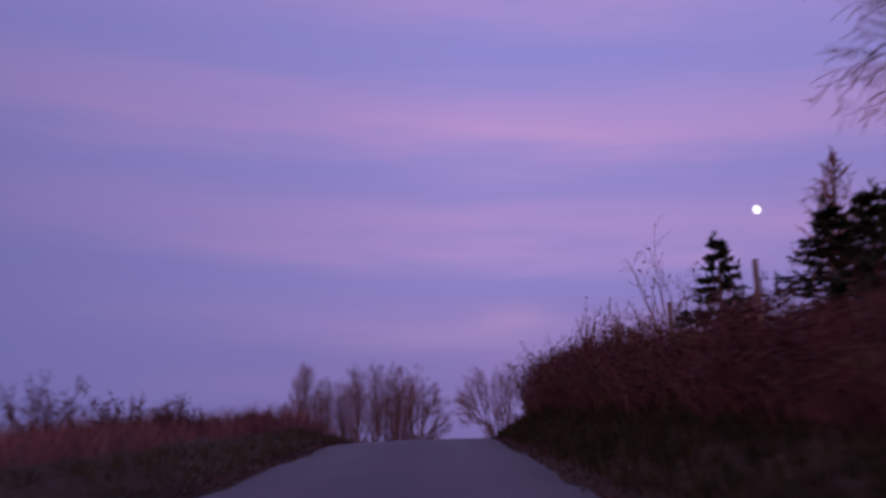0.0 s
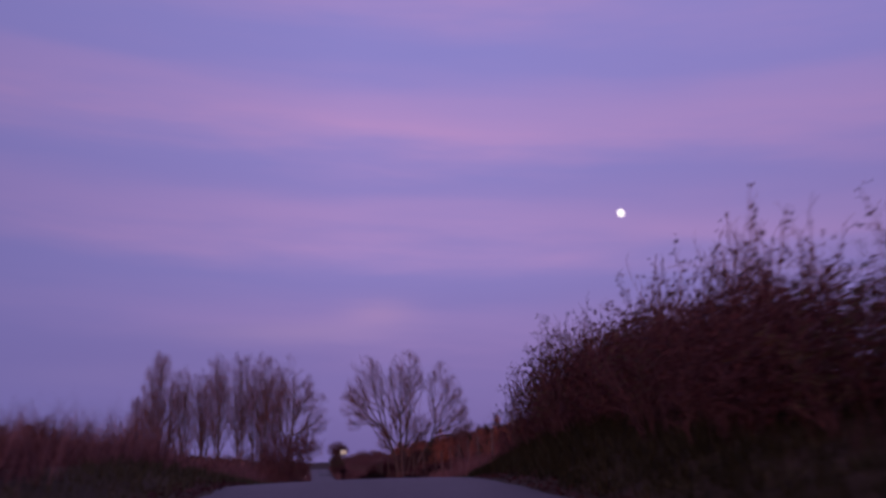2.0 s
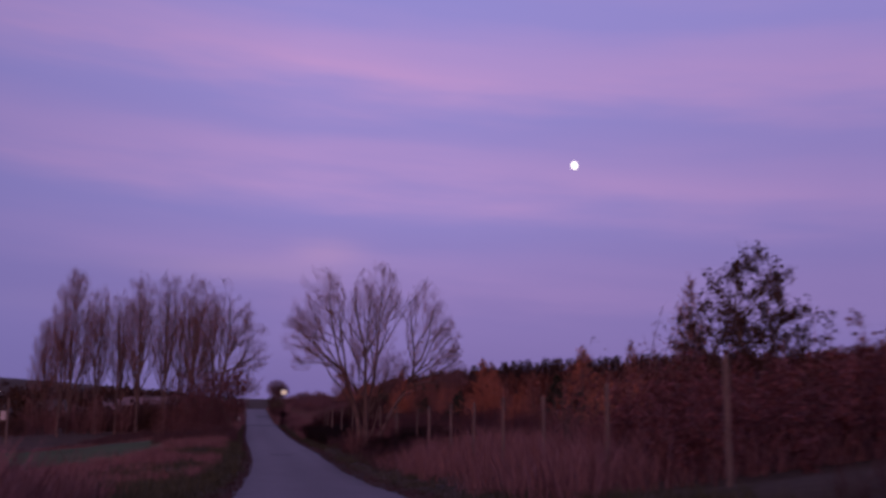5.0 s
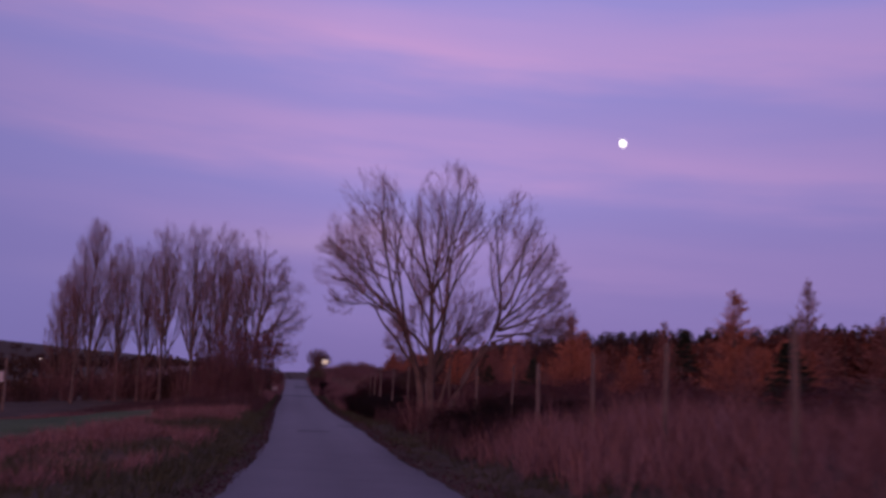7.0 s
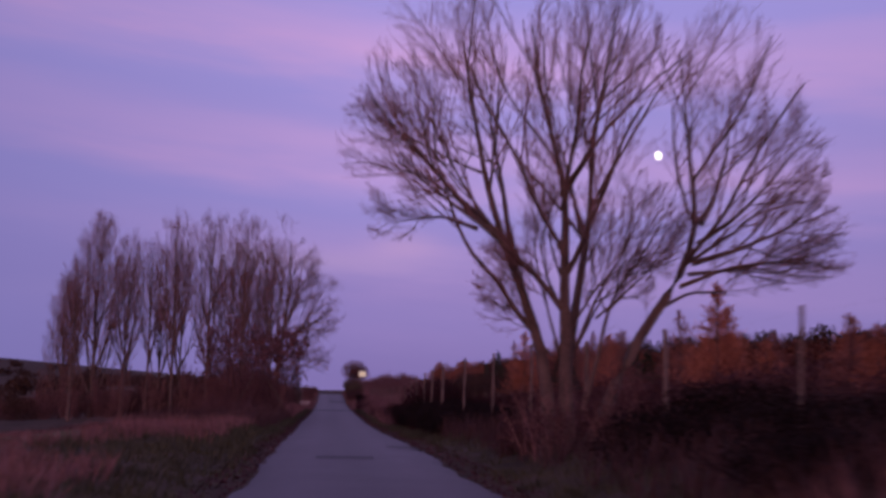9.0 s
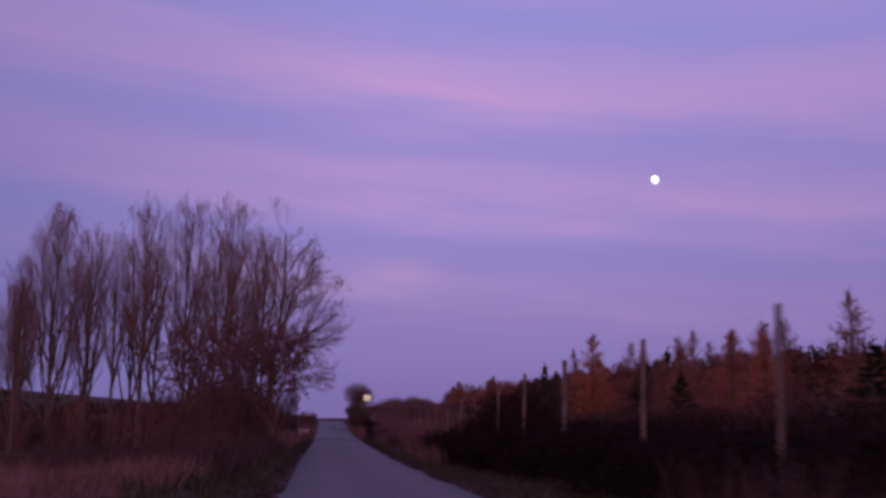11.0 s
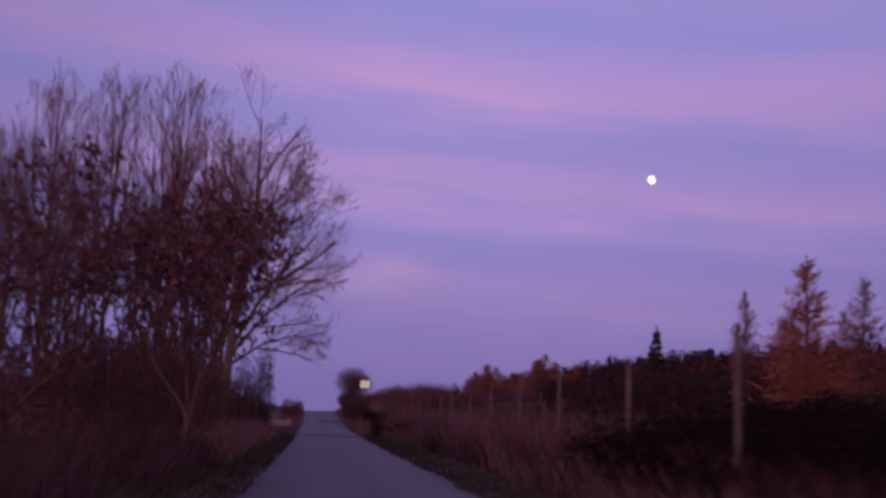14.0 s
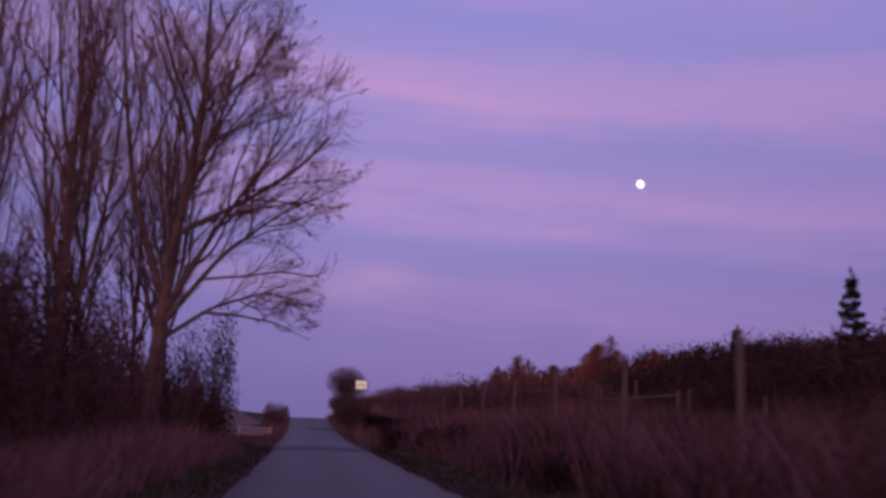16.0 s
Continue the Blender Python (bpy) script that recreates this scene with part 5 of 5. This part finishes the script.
def overhang():
    """Bare tree whose twigs hang in from above the bank."""
    g = at(7.4, 12.6, -0.1)
    stems = [([tuple(g), tuple(g + (0.1, 0, 1.8)), tuple(g + (-0.5, -0.2, 3.2)), tuple(g + (-1.4, -0.4, 3.9)), tuple(g + (-2.3, -0.6, 4.0))], 0.1),
             ([tuple(g), tuple(g + (0.3, 0.2, 3.0)), tuple(g + (0.2, 0.6, 5.0)), tuple(g + (0.0, 1.0, 6.6))], 0.1)]
    lv = [dict(per=20, u=(0.25, 1.0), ang=(0.4, 1.0), len=(0.24, 0.42), n=7, wig=0.09, up=-0.02, ratio=0.45),
          dict(per=9, u=(0.15, 1.0), ang=(0.4, 0.9), len=(0.35, 0.6), n=6, wig=0.1, up=-0.09, ratio=0.5),
          dict(per=4, u=(0.15, 1.0), ang=(0.4, 0.9), len=(0.3, 0.6), n=4, wig=0.12, up=-0.04, ratio=0.6)]
    bare_tree("birch_tree", "slender bare birch with drooping twigs above the bank", stems, lv, 0.005)


overhang()

# leafy tree and saplings on the bank beyond the scrub
OAK = "dark leafy young oak at the end of the bank scrub"
ox, oy = 12.0, 67.0
og = float(land(ox, oy)) - 0.15
crown_tree("oak_tree", OAK, [[(ox, oy, og), (ox, oy, og + 1.8), (ox - 0.1, oy, og + 4.2)], [(ox, oy, og + 1.2), (ox - 0.7, oy - 0.2, og + 2.4), (ox - 1.2, oy - 0.3, og + 3.2)], [(ox, oy, og + 1.5), (ox + 0.7, oy + 0.2, og + 2.6), (ox + 1.2, oy + 0.3, og + 3.6)]],
           crown_cloud([(ox, oy, 5.6, 1.15, 1.2, 1.5), (ox - 0.9, oy - 0.3, 4.6, 1.2, 1.2, 1.1), (ox + 1.0, oy + 0.3, 4.7, 1.3, 1.2, 1.3), (ox, oy, 3.6, 1.7, 1.5, 1.0)], 900), 0.12, 0.009, 0.25, 2.0, 0.36, 0.2, 2, 0.4, 3, 0.006, rise=0.4, leaves=(IVY, 9000, 0.1), twig=BRAMBLE)
SPARSE = "slender young oak with a few dark leaves at its tips"
for x, y, top, lv in ((9.5, 71.2, 5.5, 130), (9.3, 66.5, 5.6, 330), (10.4, 66.2, 5.4, 700), (7.2, 66.6, 4.1, 60)):
    h = (top - float(land(x, y))) / 1.02
    bush("oak_sapling", SPARSE, x, y, 0.55, 0.55, h, 9, BEECHLEAF, lv, 0.13, BARK, group="young oaks", base=0.3, whips=5)
bush("oak_sapling", "small oak with dull orange leaves beside the fence", 9.0, 68.4, 1.3, 1.3, 2.6, 18, LARCH, 2600, 0.06, BARK, base=0.3)
sow([bush("thicket_bush", "dark bramble thicket below the young oaks", 0, 0, 1.0, 1.0, 1.3, 20, BEECHLEAF, 3600, 0.06, group="oak thicket", base=0.85, flat=True) for _ in range(2)],
    [(7.6, 60.4, 1.4, 1.6), (9.8, 65.0, 1.8, 1.9), (10.6, 61.0, 2.0, 2.0), (8.2, 66.0, 1.3, 1.2), (7.2, 57.4, 1.4, 1.5), (9.8, 57.4, 1.9, 2.0), (11.8, 66.0, 1.9, 1.8)])
for x, y, h in ((5.6, 25.8, 4.4), (4.6, 31.0, 3.2), (9.0, 66.0, 3.0), (10.5, 61.0, 3.2), (8.8, 71.5, 2.4), (11.5, 75.0, 2.6), (12.5, 86.0, 2.4)):
    bush("birch_sapling", "thin bare sapling with a few dry leaves", x, y, 0.8, 0.8, h, 8, BROWNLEAF, 120, 0.09, TWIG, group="saplings", base=0.1, whips=4)


# ---- fences ----
def fence_post(h, r, label, group, name="fence_post"):
    root = tagged(new(name), label, "post", group)
    b = Bag()
    pts = np.stack([np.linspace(0, 0.02, 6), np.zeros(6), np.linspace(0, h, 6)], 1)[None]
    b.tubes(pts + rng.normal(0, 0.004, pts.shape), np.array([[r, r * 1.02, r, r * 0.98, r, r * 0.97]]), 9)
    k = 9
    top = b.v[-1][-k:]
    cap = np.concatenate([top, [[0.02, 0, h + 0.02]]])
    f = np.array([[i, (i + 1) % k, k, k] for i in range(k)])
    b.add(cap, f)
    b.make("stake", POSTWOOD, root, smooth=False)
    return root


TALL = "tall weathered round timber post of a wire deer fence"
fx = lerp([10, 15.5, 21.2, 60, 65, 81, 91, 122, 127, 142, 158, 235], [4.6, 4.75, 4.6, 5.8, 6.15, 7.1, 7.5, 5.95, 6.1, 6.4, 6.5, 7.6])
post_y = [15.5, 21.2, 26.5, 32.0, 37.0, 42.5, 48.5, 54.5, 59.9, 65.2, 70.6, 76.0, 81.3, 87.6, 91.5, 96.5, 101.5, 106.6, 111.7, 116.8, 122.0, 127.3, 132.3, 137.3, 142.4, 147.3, 152.8, 157.7, 162.5, 167.6, 172.7, 177.8, 182.9, 188, 193, 198, 203, 208, 213, 218]
proto = fence_post(2.35, 0.044, TALL, "deer fence posts")


def fence_top(y):
    x = float(fx(y))
    return x, float(land(x, y))


posts = []
for k, yy in enumerate(post_y):
    x, z = fence_top(yy)
    top = float(road_z(yy)) + float(np.interp(yy, [15, 25, 60, 80, 92, 120, 137, 147, 165], [2.85, 2.75, 2.4, 2.75, 2.7, 2.9, 2.85, 2.6, 2.55])) + float(rng.uniform(-0.08, 0.08))
    sz = (top - z + 0.1) / 2.35
    w = (1.25 if k in (13, 20) else 0.7 if k == 14 else 1.0)
    posts.append(Matrix.Translation((x, yy, z - 0.1)) @ Euler((rng.uniform(-0.02, 0.02), rng.uniform(-0.02, 0.02), rng.uniform(0, 6))).to_matrix().to_4x4() @ Matrix.Diagonal((w, w, sz, 1)))
set_all(proto, posts)
short = fence_post(1.25, 0.055, "short weathered stake of a stock fence in the rough grass", "stock fence stakes", "stake_post")
place(short, [(float(np.interp(yy, [60, 120, 160, 200], [10.5, 13.0, 13.4, 14.6])), yy, 0.3 * k, 1.0, float(rng.uniform(0.85, 1.1))) for k, yy in enumerate(np.arange(140, 215, 6.4))])


def fence_wires():
    """Line wires of the deer fence, slack between its posts."""
    root = tagged(new("wire_fence"), "thin galvanised line wires strung between tall deer fence posts", "fence")
    yy = np.concatenate([np.linspace(a, b, 5)[:-1] for a, b in zip(post_y[:-1], post_y[1:])])
    sag = np.tile(np.array([0.0, 0.03, 0.04, 0.03]), len(post_y) - 1)
    for k in range(5):
        top = road_z(yy) + np.interp(yy, [15, 25, 60, 80, 92, 120, 137, 147, 165], [2.85, 2.75, 2.4, 2.75, 2.7, 2.9, 2.85, 2.6, 2.55])
        foot = land(fx(yy), yy) + 0.1
        z = foot + (top - 0.08 - foot) * (k + 1) / 5.0
        b = Bag()
        b.tubes(np.stack([fx(yy) - 0.05, yy, z - sag], 1)[None], np.full((1, len(yy)), 0.0005), 3)
        b.make("wire", WIRE, root)


fence_wires()


def rail_fence():
    root = tagged(new("rail_fence"), "pale split-rail hurdle across the rough grass", "fence")
    ends = ((12.45, 198.0), (12.3, 189.0), (12.2, 180.5))
    for x, y in ends:
        b = Bag()
        g = at(x, y, -0.1)
        b.tubes((g + np.array([[0, 0, 0], [0, 0, 0.6], [0.01, 0, 1.2]]))[None], np.full((1, 3), 0.05), 8)
        b.make("post", POSTWOOD, root)
    b = Bag()
    p = np.array([(12.45 - 0.25 * q, 198.0 - 17.5 * q, 1.55 - 0.05 * q) for q in np.linspace(0, 1, 8)])
    b.tubes(p[None], np.full((1, 8), 0.04), 6)
    b.make("rail", POSTWOOD, root)


rail_fence()


# ---- sign at the crest ----
def plate(b, x0, x1, y0, y1, z0, z1):
    v = np.array([(x, y, z) for z in (z0, z1) for x, y in ((x0, y0), (x1, y0), (x1, y1), (x0, y1))], float)
    b.add(v, np.array([(0, 1, 2, 3), (4, 5, 6, 7), (0, 1, 5, 4), (1, 2, 6, 5), (2, 3, 7, 6), (3, 0, 4, 7)]))


# weak emission on the face stands in for headlamp light thrown back
SIGNWHITE = material("retroreflective_sign_glow", (0.78, 0.74, 0.55), (0.9, 0.86, 0.68), 0.4, 2, 20, 0, 0.5, emit=((1.0, 0.86, 0.6), 0.3))
SIGNDARK = material("sign_dark_paint", (0.16, 0.15, 0.14), (0.22, 0.21, 0.2), 0.5, 3, 20)
STEEL = material("grey_steel_tube", (0.2, 0.2, 0.2), (0.32, 0.32, 0.31), 0.5, 3, 30, 0, 0.5, 0, 0.7)


def road_sign():
    x, y = 8.0, 267.5
    g = at(x, y)
    root = tagged(new("road_sign"), "pale square road sign on a post, its face glowing in place of headlamp light", "sign")
    zc = 4.08 + 0.05
    for dx in (-0.4, 0.4):
        b = Bag()
        b.tubes(np.array([[(x + dx, y + 0.05, g[2] - 0.2), (x + dx, y + 0.05, zc), (x + dx, y + 0.05, zc + 0.55)]]), np.full((1, 3), 0.05), 8)
        b.make("post", STEEL, root)
    b = Bag()
    plate(b, x - 0.56, x + 0.56, y - 0.012, y + 0.012, zc - 0.42, zc + 0.46)
    panel = b.make("panel", SIGNWHITE, root)
    b = Bag()
    plate(b, x - 0.34, x + 0.34, y - 0.022, y - 0.016, zc - 0.04, zc + 0.06)
    b.make("dark_bar", SIGNDARK, panel)
    for dx in (-0.28, 0.28):
        b = Bag()
        plate(b, x + dx - 0.05, x + dx + 0.05, y - 0.022, y - 0.016, zc - 0.32, zc - 0.08)
        b.make("dark_bar", SIGNDARK, panel)


road_sign()


def gate():
    root = tagged(new("field_gate"), "low pale timber field gate beside the lane", "gate")
    white = material("pale_gate_paint", (0.35, 0.31, 0.28), (0.5, 0.46, 0.42), 0.7, 3, 30)
    x0, y0 = -0.7, 236.0
    g = float(land(x0, y0))
    for dx in (0.0, -2.4):
        b = Bag()
        plate(b, x0 + dx - 0.09, x0 + dx + 0.09, y0 - 0.09, y0 + 0.09, g - 0.4, g + 0.72)
        b.make("post", white, root)
    for h in (0.1, 0.32, 0.54):
        b = Bag()
        plate(b, x0 - 2.4, x0, y0 - 0.03, y0 + 0.03, g + h, g + h + 0.11)
        b.make("bar", white, root)


gate()


def pole_with_box():
    x, y = -24.4, 161.0
    g = at(x, y, -0.3)
    root = tagged(new("utility_pole"), "grey timber utility pole with a small pale box", "pole")
    b = Bag()
    b.tubes((g + np.array([[0, 0, 0], [0.02, 0, 2.5], [0.05, 0, 5.2]]))[None], np.array([[0.13, 0.12, 0.1]]), 10)
    b.make("shaft", POSTWOOD, root, smooth=True)
    b = Bag()
    plate(b, x - 0.62, x - 0.14, y - 0.2, y + 0.2, g[2] + 3.0, g[2] + 3.9)
    b.make("box", material("pale_grey_box", (0.4, 0.38, 0.36), (0.5, 0.48, 0.46), 0.6, 3, 30), root)


pole_with_box()


def far_lamp(x, y, h):
    g = at(x, y, -0.2)
    root = tagged(new("street_lamp"), "tiny lit lamp of a distant farm", "lamp", "farm lamps")
    b = Bag()
    b.tubes((g + np.array([[0, 0, 0], [0, 0, h * 0.5], [0, 0, h]]))[None], np.array([[0.08, 0.07, 0.05]]), 6)
    b.make("pole", STEEL, root)
    b = Bag()
    plate(b, x - 0.25, x + 0.25, y - 0.2, y + 0.2, g[2] + h, g[2] + h + 0.4)
    b.make("lantern", material("lamp_glass", (0.8, 0.8, 0.8), (0.9, 0.9, 0.9), 0.3, 2, 5, emit=((1.0, 0.95, 0.85), 5.0)), root)


far_lamp(-136.5, 700.0, 3.6 - float(land(-136.5, 700.0)))

# ---- grass ----
def tufts(name, label, x, y, h, blades, width, mat, spread_r, lean=0.5):
    """Clumps of blades at the given places."""
    n = len(x)
    z = land(x, y)
    a = rng.uniform(0, 6.283, (n, blades))
    q = rng.uniform(0, 1, (n, blades)) * spread_r
    cx, cy = (x[:, None] + q * np.cos(a)).ravel(), (y[:, None] + q * np.sin(a)).ravel()
    c = np.stack([cx, cy, np.repeat(z, blades) - 0.03], 1)
    out = np.stack([np.cos(a), np.sin(a), np.zeros_like(a)], -1).reshape(-1, 3)
    d = unit(out * rng.uniform(0, lean, (n * blades, 1)) + np.array([0.05, 0.05, 1.0]) + rng.normal(0, 0.1, (n * blades, 3)))
    L = (h[:, None] * rng.uniform(0.5, 1.1, (n, blades))).ravel()
    b = Bag()
    b.blades(c, d, L, np.full(n * blades, width) * rng.uniform(0.6, 1.3, n * blades), out * 0.5 + np.array([0, 0, 0.25]))
    return tagged(b.make(name, mat), label, "grass", kind="stuff")


def patchy(x, y):
    return 0.5 + 0.5 * np.sin(x * 0.8 + 1.7 * np.sin(y * 0.13)) * np.sin(y * 0.21 + 0.6 * np.sin(x * 0.9))


def strip(n, y0, y1, u0, u1, side, power=1.0):
    y = rng.uniform(y0, y1, n)
    u = u0 + (u1 - u0) * rng.uniform(0, 1, n) ** power
    return road_x(y) + side * (half_w(y) + u), y


x, y = strip(1000, 57, 86, 1.0, 7.5, 1)
tufts("dead_grass", "tall pinkish dead grass along the fence bank", x, y, 0.6 + 0.8 * patchy(x, y), 12, 0.009, STRAW, 0.24)
# shade round the tree's foot is put into this grass colour
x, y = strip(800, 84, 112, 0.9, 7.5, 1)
tufts("dead_grass", "shade-darkened dead grass round the roadside tree", x, y, 0.45 + 0.6 * patchy(x, y), 12, 0.009, SHADESTRAW, 0.24)
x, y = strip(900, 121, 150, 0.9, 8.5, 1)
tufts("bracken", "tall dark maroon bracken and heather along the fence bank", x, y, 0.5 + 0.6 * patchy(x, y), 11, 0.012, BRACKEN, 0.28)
x, y = strip(340, 136, 150, 0.7, 2.2, 1)
tufts("dead_grass", "pinkish heath grass in front of the dark gorse", x, y, 0.35 + 0.4 * patchy(x, y), 12, 0.011, HEATH, 0.28)
x, y = strip(900, 149, 176, 0.9, 8.5, 1)
tufts("dead_grass", "tall darkened brown heath grass along the fence bank", x, y, 0.55 + 0.6 * patchy(x, y), 12, 0.012, SHADESTRAW, 0.3)
x, y = strip(1300, 170, 214, 0.9, 8.5, 1)
tufts("dead_grass", "tall pinkish brown heath grass along the fence bank", x, y, 0.5 + 0.6 * patchy(x, y), 12, 0.013, HEATH, 0.3)
y = rng.uniform(149, 200, 520)
x = fx(y) + rng.normal(-0.2, 0.5, 520)
tufts("dead_grass", "tall pinkish brown heath grass along the fence", x, y, 0.95 + 0.45 * patchy(x, y), 13, 0.013, HEATH, 0.3)
x, y = strip(1700, 60, 235, 5.0, 16.0, 1)
tufts("dead_grass", "rough dead grass between the fence and the plantation", x, y, 0.6 + 0.7 * patchy(x, y), 13, 0.014, SHADESTRAW, 0.35)
x, y = strip(1500, 153, 190, 0.8, 6.5, -1, 1.2)
tufts("dead_grass", "tall pinkish dead grass below the roadside trees", x, y, 0.45 + 0.6 * patchy(x, y), 13, 0.009, STRAW, 0.25)
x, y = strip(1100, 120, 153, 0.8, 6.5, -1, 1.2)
tufts("dead_grass", "shade-darkened dead grass and bramble below the roadside trees", x, y, 0.4 + 0.6 * patchy(x, y), 12, 0.009, SHADESTRAW, 0.25)
x, y = strip(2200, 44, 120, 1.3, 5.2, -1)
clump = patchy(x, y) > 0.46
x, y = x[clump], y[clump]
tufts("dead_grass", "tall pinkish dead grass along the lane's verge", x, y, 0.18 + 0.45 * patchy(x, y), 11, 0.008, STRAW, 0.22)
x, y = strip(2000, 8, 60, 1.6, 10.0, -1)
tufts("dead_grass", "tall reddish dead grass beside the crest", x, y, 0.35 + 0.5 * patchy(x, y), 11, 0.008, HEATH, 0.25)
x, y = strip(1400, 6, 50, 1.6, 5.5, 1)
tufts("dead_grass", "dead grass stalks among the bank scrub", x, y, 0.4 + 0.5 * patchy(x, y), 12, 0.006, SHADESTRAW, 0.25)
x, y = strip(520, 3, 24, 1.6, 4.4, 1)
tufts("dead_grass", "tall pinkish dead stalks in front of the bank scrub", x, y, 0.6 + 0.7 * patchy(x, y), 9, 0.008, HEATH, 0.22, 0.3)
x, y = strip(1300, 29, 60, 1.3, 9.0, -1)
tufts("dead_grass", "tall pale pinkish dead grass on the crest's verge", x, y, 0.55 + 0.55 * patchy(x, y), 12, 0.009, HEATH, 0.25)
x, y = strip(4000, -2, 215, 0.22, 2.0, 1)
tufts("verge_grass", "short dull green grass on the road's edge", x, y, 0.10 + 0.16 * patchy(x, y), 9, 0.009, GREEN, 0.2)
x, y = strip(3300, -2, 200, 0.22, 1.5, -1)
tufts("verge_grass", "short dull green grass on the road's edge", x, y, 0.10 + 0.16 * patchy(x, y), 9, 0.009, GREEN, 0.2)
x, y = strip(2600, 46, 150, 0.6, 5.0, -1)
tufts("verge_grass", "rank dull green grass behind the verge", x, y, 0.14 + 0.25 * patchy(y, x), 9, 0.011, GREEN, 0.3)
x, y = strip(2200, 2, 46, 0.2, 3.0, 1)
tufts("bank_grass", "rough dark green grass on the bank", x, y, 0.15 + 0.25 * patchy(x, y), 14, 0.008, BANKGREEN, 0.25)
x, y = strip(1400, 200, 300, 0.1, 6.0, 1)
tufts("dead_grass", "dead grass on the far verge", x, y, 0.35 + 0.4 * patchy(x, y), 10, 0.02, STRAW, 0.4)
x, y = strip(700, 196, 290, 0.1, 3.0, -1)
tufts("dead_grass", "dead grass on the far verge", x, y, 0.25 + 0.3 * patchy(x, y), 10, 0.016, HEATH, 0.3)

# fallen leaves along both edges of the asphalt
def litter(n, side):
    x, y = strip(n, -2, 200, -0.16, 0.42, side)
    c = np.stack([x, y, np.maximum(land(x, y), road_z(y) - 0.02) + 0.025], 1)
    b = Bag()
    d = unit(rng.normal(0, 1, c.shape) * np.array([1, 1, 0.25]))
    b.cards(c, d, unit(rng.normal(0, 0.35, c.shape) + np.array([0, 0, 1.0])), rng.uniform(0.05, 0.1, n), rng.uniform(0.03, 0.07, n))
    return tagged(b.make("leaf_litter", BROWNLEAF), "reddish brown fallen leaves along the asphalt's edge", "leaves", kind="stuff")


litter(9000, 1)
litter(9000, -1)

# mown green field beyond the left verge
FIELD = material("green_pasture", (0.028, 0.045, 0.016), (0.062, 0.086, 0.034), 0.95, 0.3, 8, 0.4, 0.1)
x, y = rng.uniform(-40, -6, 900), rng.normal(138.5, 1.2, 900)
tufts("dead_grass", "strip of pale dead grass at the far edge of the field", x, y, 0.2 + 0.25 * patchy(x, y), 10, 0.014, HEATH, 0.4)
x, y = strip(1700, 57, 97, 3.0, 12.0, -1)
tufts("dead_grass", "pinkish dead grass between the verge and the field", x, y, 0.2 + 0.35 * patchy(x, y), 12, 0.012, STRAW, 0.32)
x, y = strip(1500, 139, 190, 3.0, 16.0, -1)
tufts("dead_grass", "shade-darkened brown dead grass below the roadside trees", x, y, 0.2 + 0.3 * patchy(x, y), 11, 0.013, SHADESTRAW, 0.35)


def sward(x0, x1, y0, y1, lift, ragged):
    """Height of a field that dips under the soil along an uneven border."""
    def f(a, b):
        d = np.minimum(np.minimum(a - x0, x1 - a), np.minimum(b - y0, y1 - b)) - ragged * (1.0 + np.sin(a * 0.37 + 1.3 * np.sin(b * 0.21)) * np.sin(b * 0.33 + 0.7))
        return land(a, b) + np.clip(lift + 0.25 * d, -0.5, lift)
    return f


field = grid_mesh("field", np.linspace(-52, -4.4, 80), np.linspace(94, 139, 80), sward(-52, -4.4, 94, 139, 0.07, 1.2), FIELD)
tagged(field, "short green pasture behind the verge grass", "field", kind="structure")
STUBBLE = material("pale_stubble", (0.1, 0.06, 0.055), (0.2, 0.125, 0.105), 0.95, 0.1, 3, 0.4, 0.1)
stubble = grid_mesh("field", np.linspace(-80, -12, 40), np.linspace(430, 720, 60), sward(-80, -12, 430, 720, 0.2, 4.0), STUBBLE)
tagged(stubble, "pale pinkish stubble field beyond the crest", "field", kind="structure")
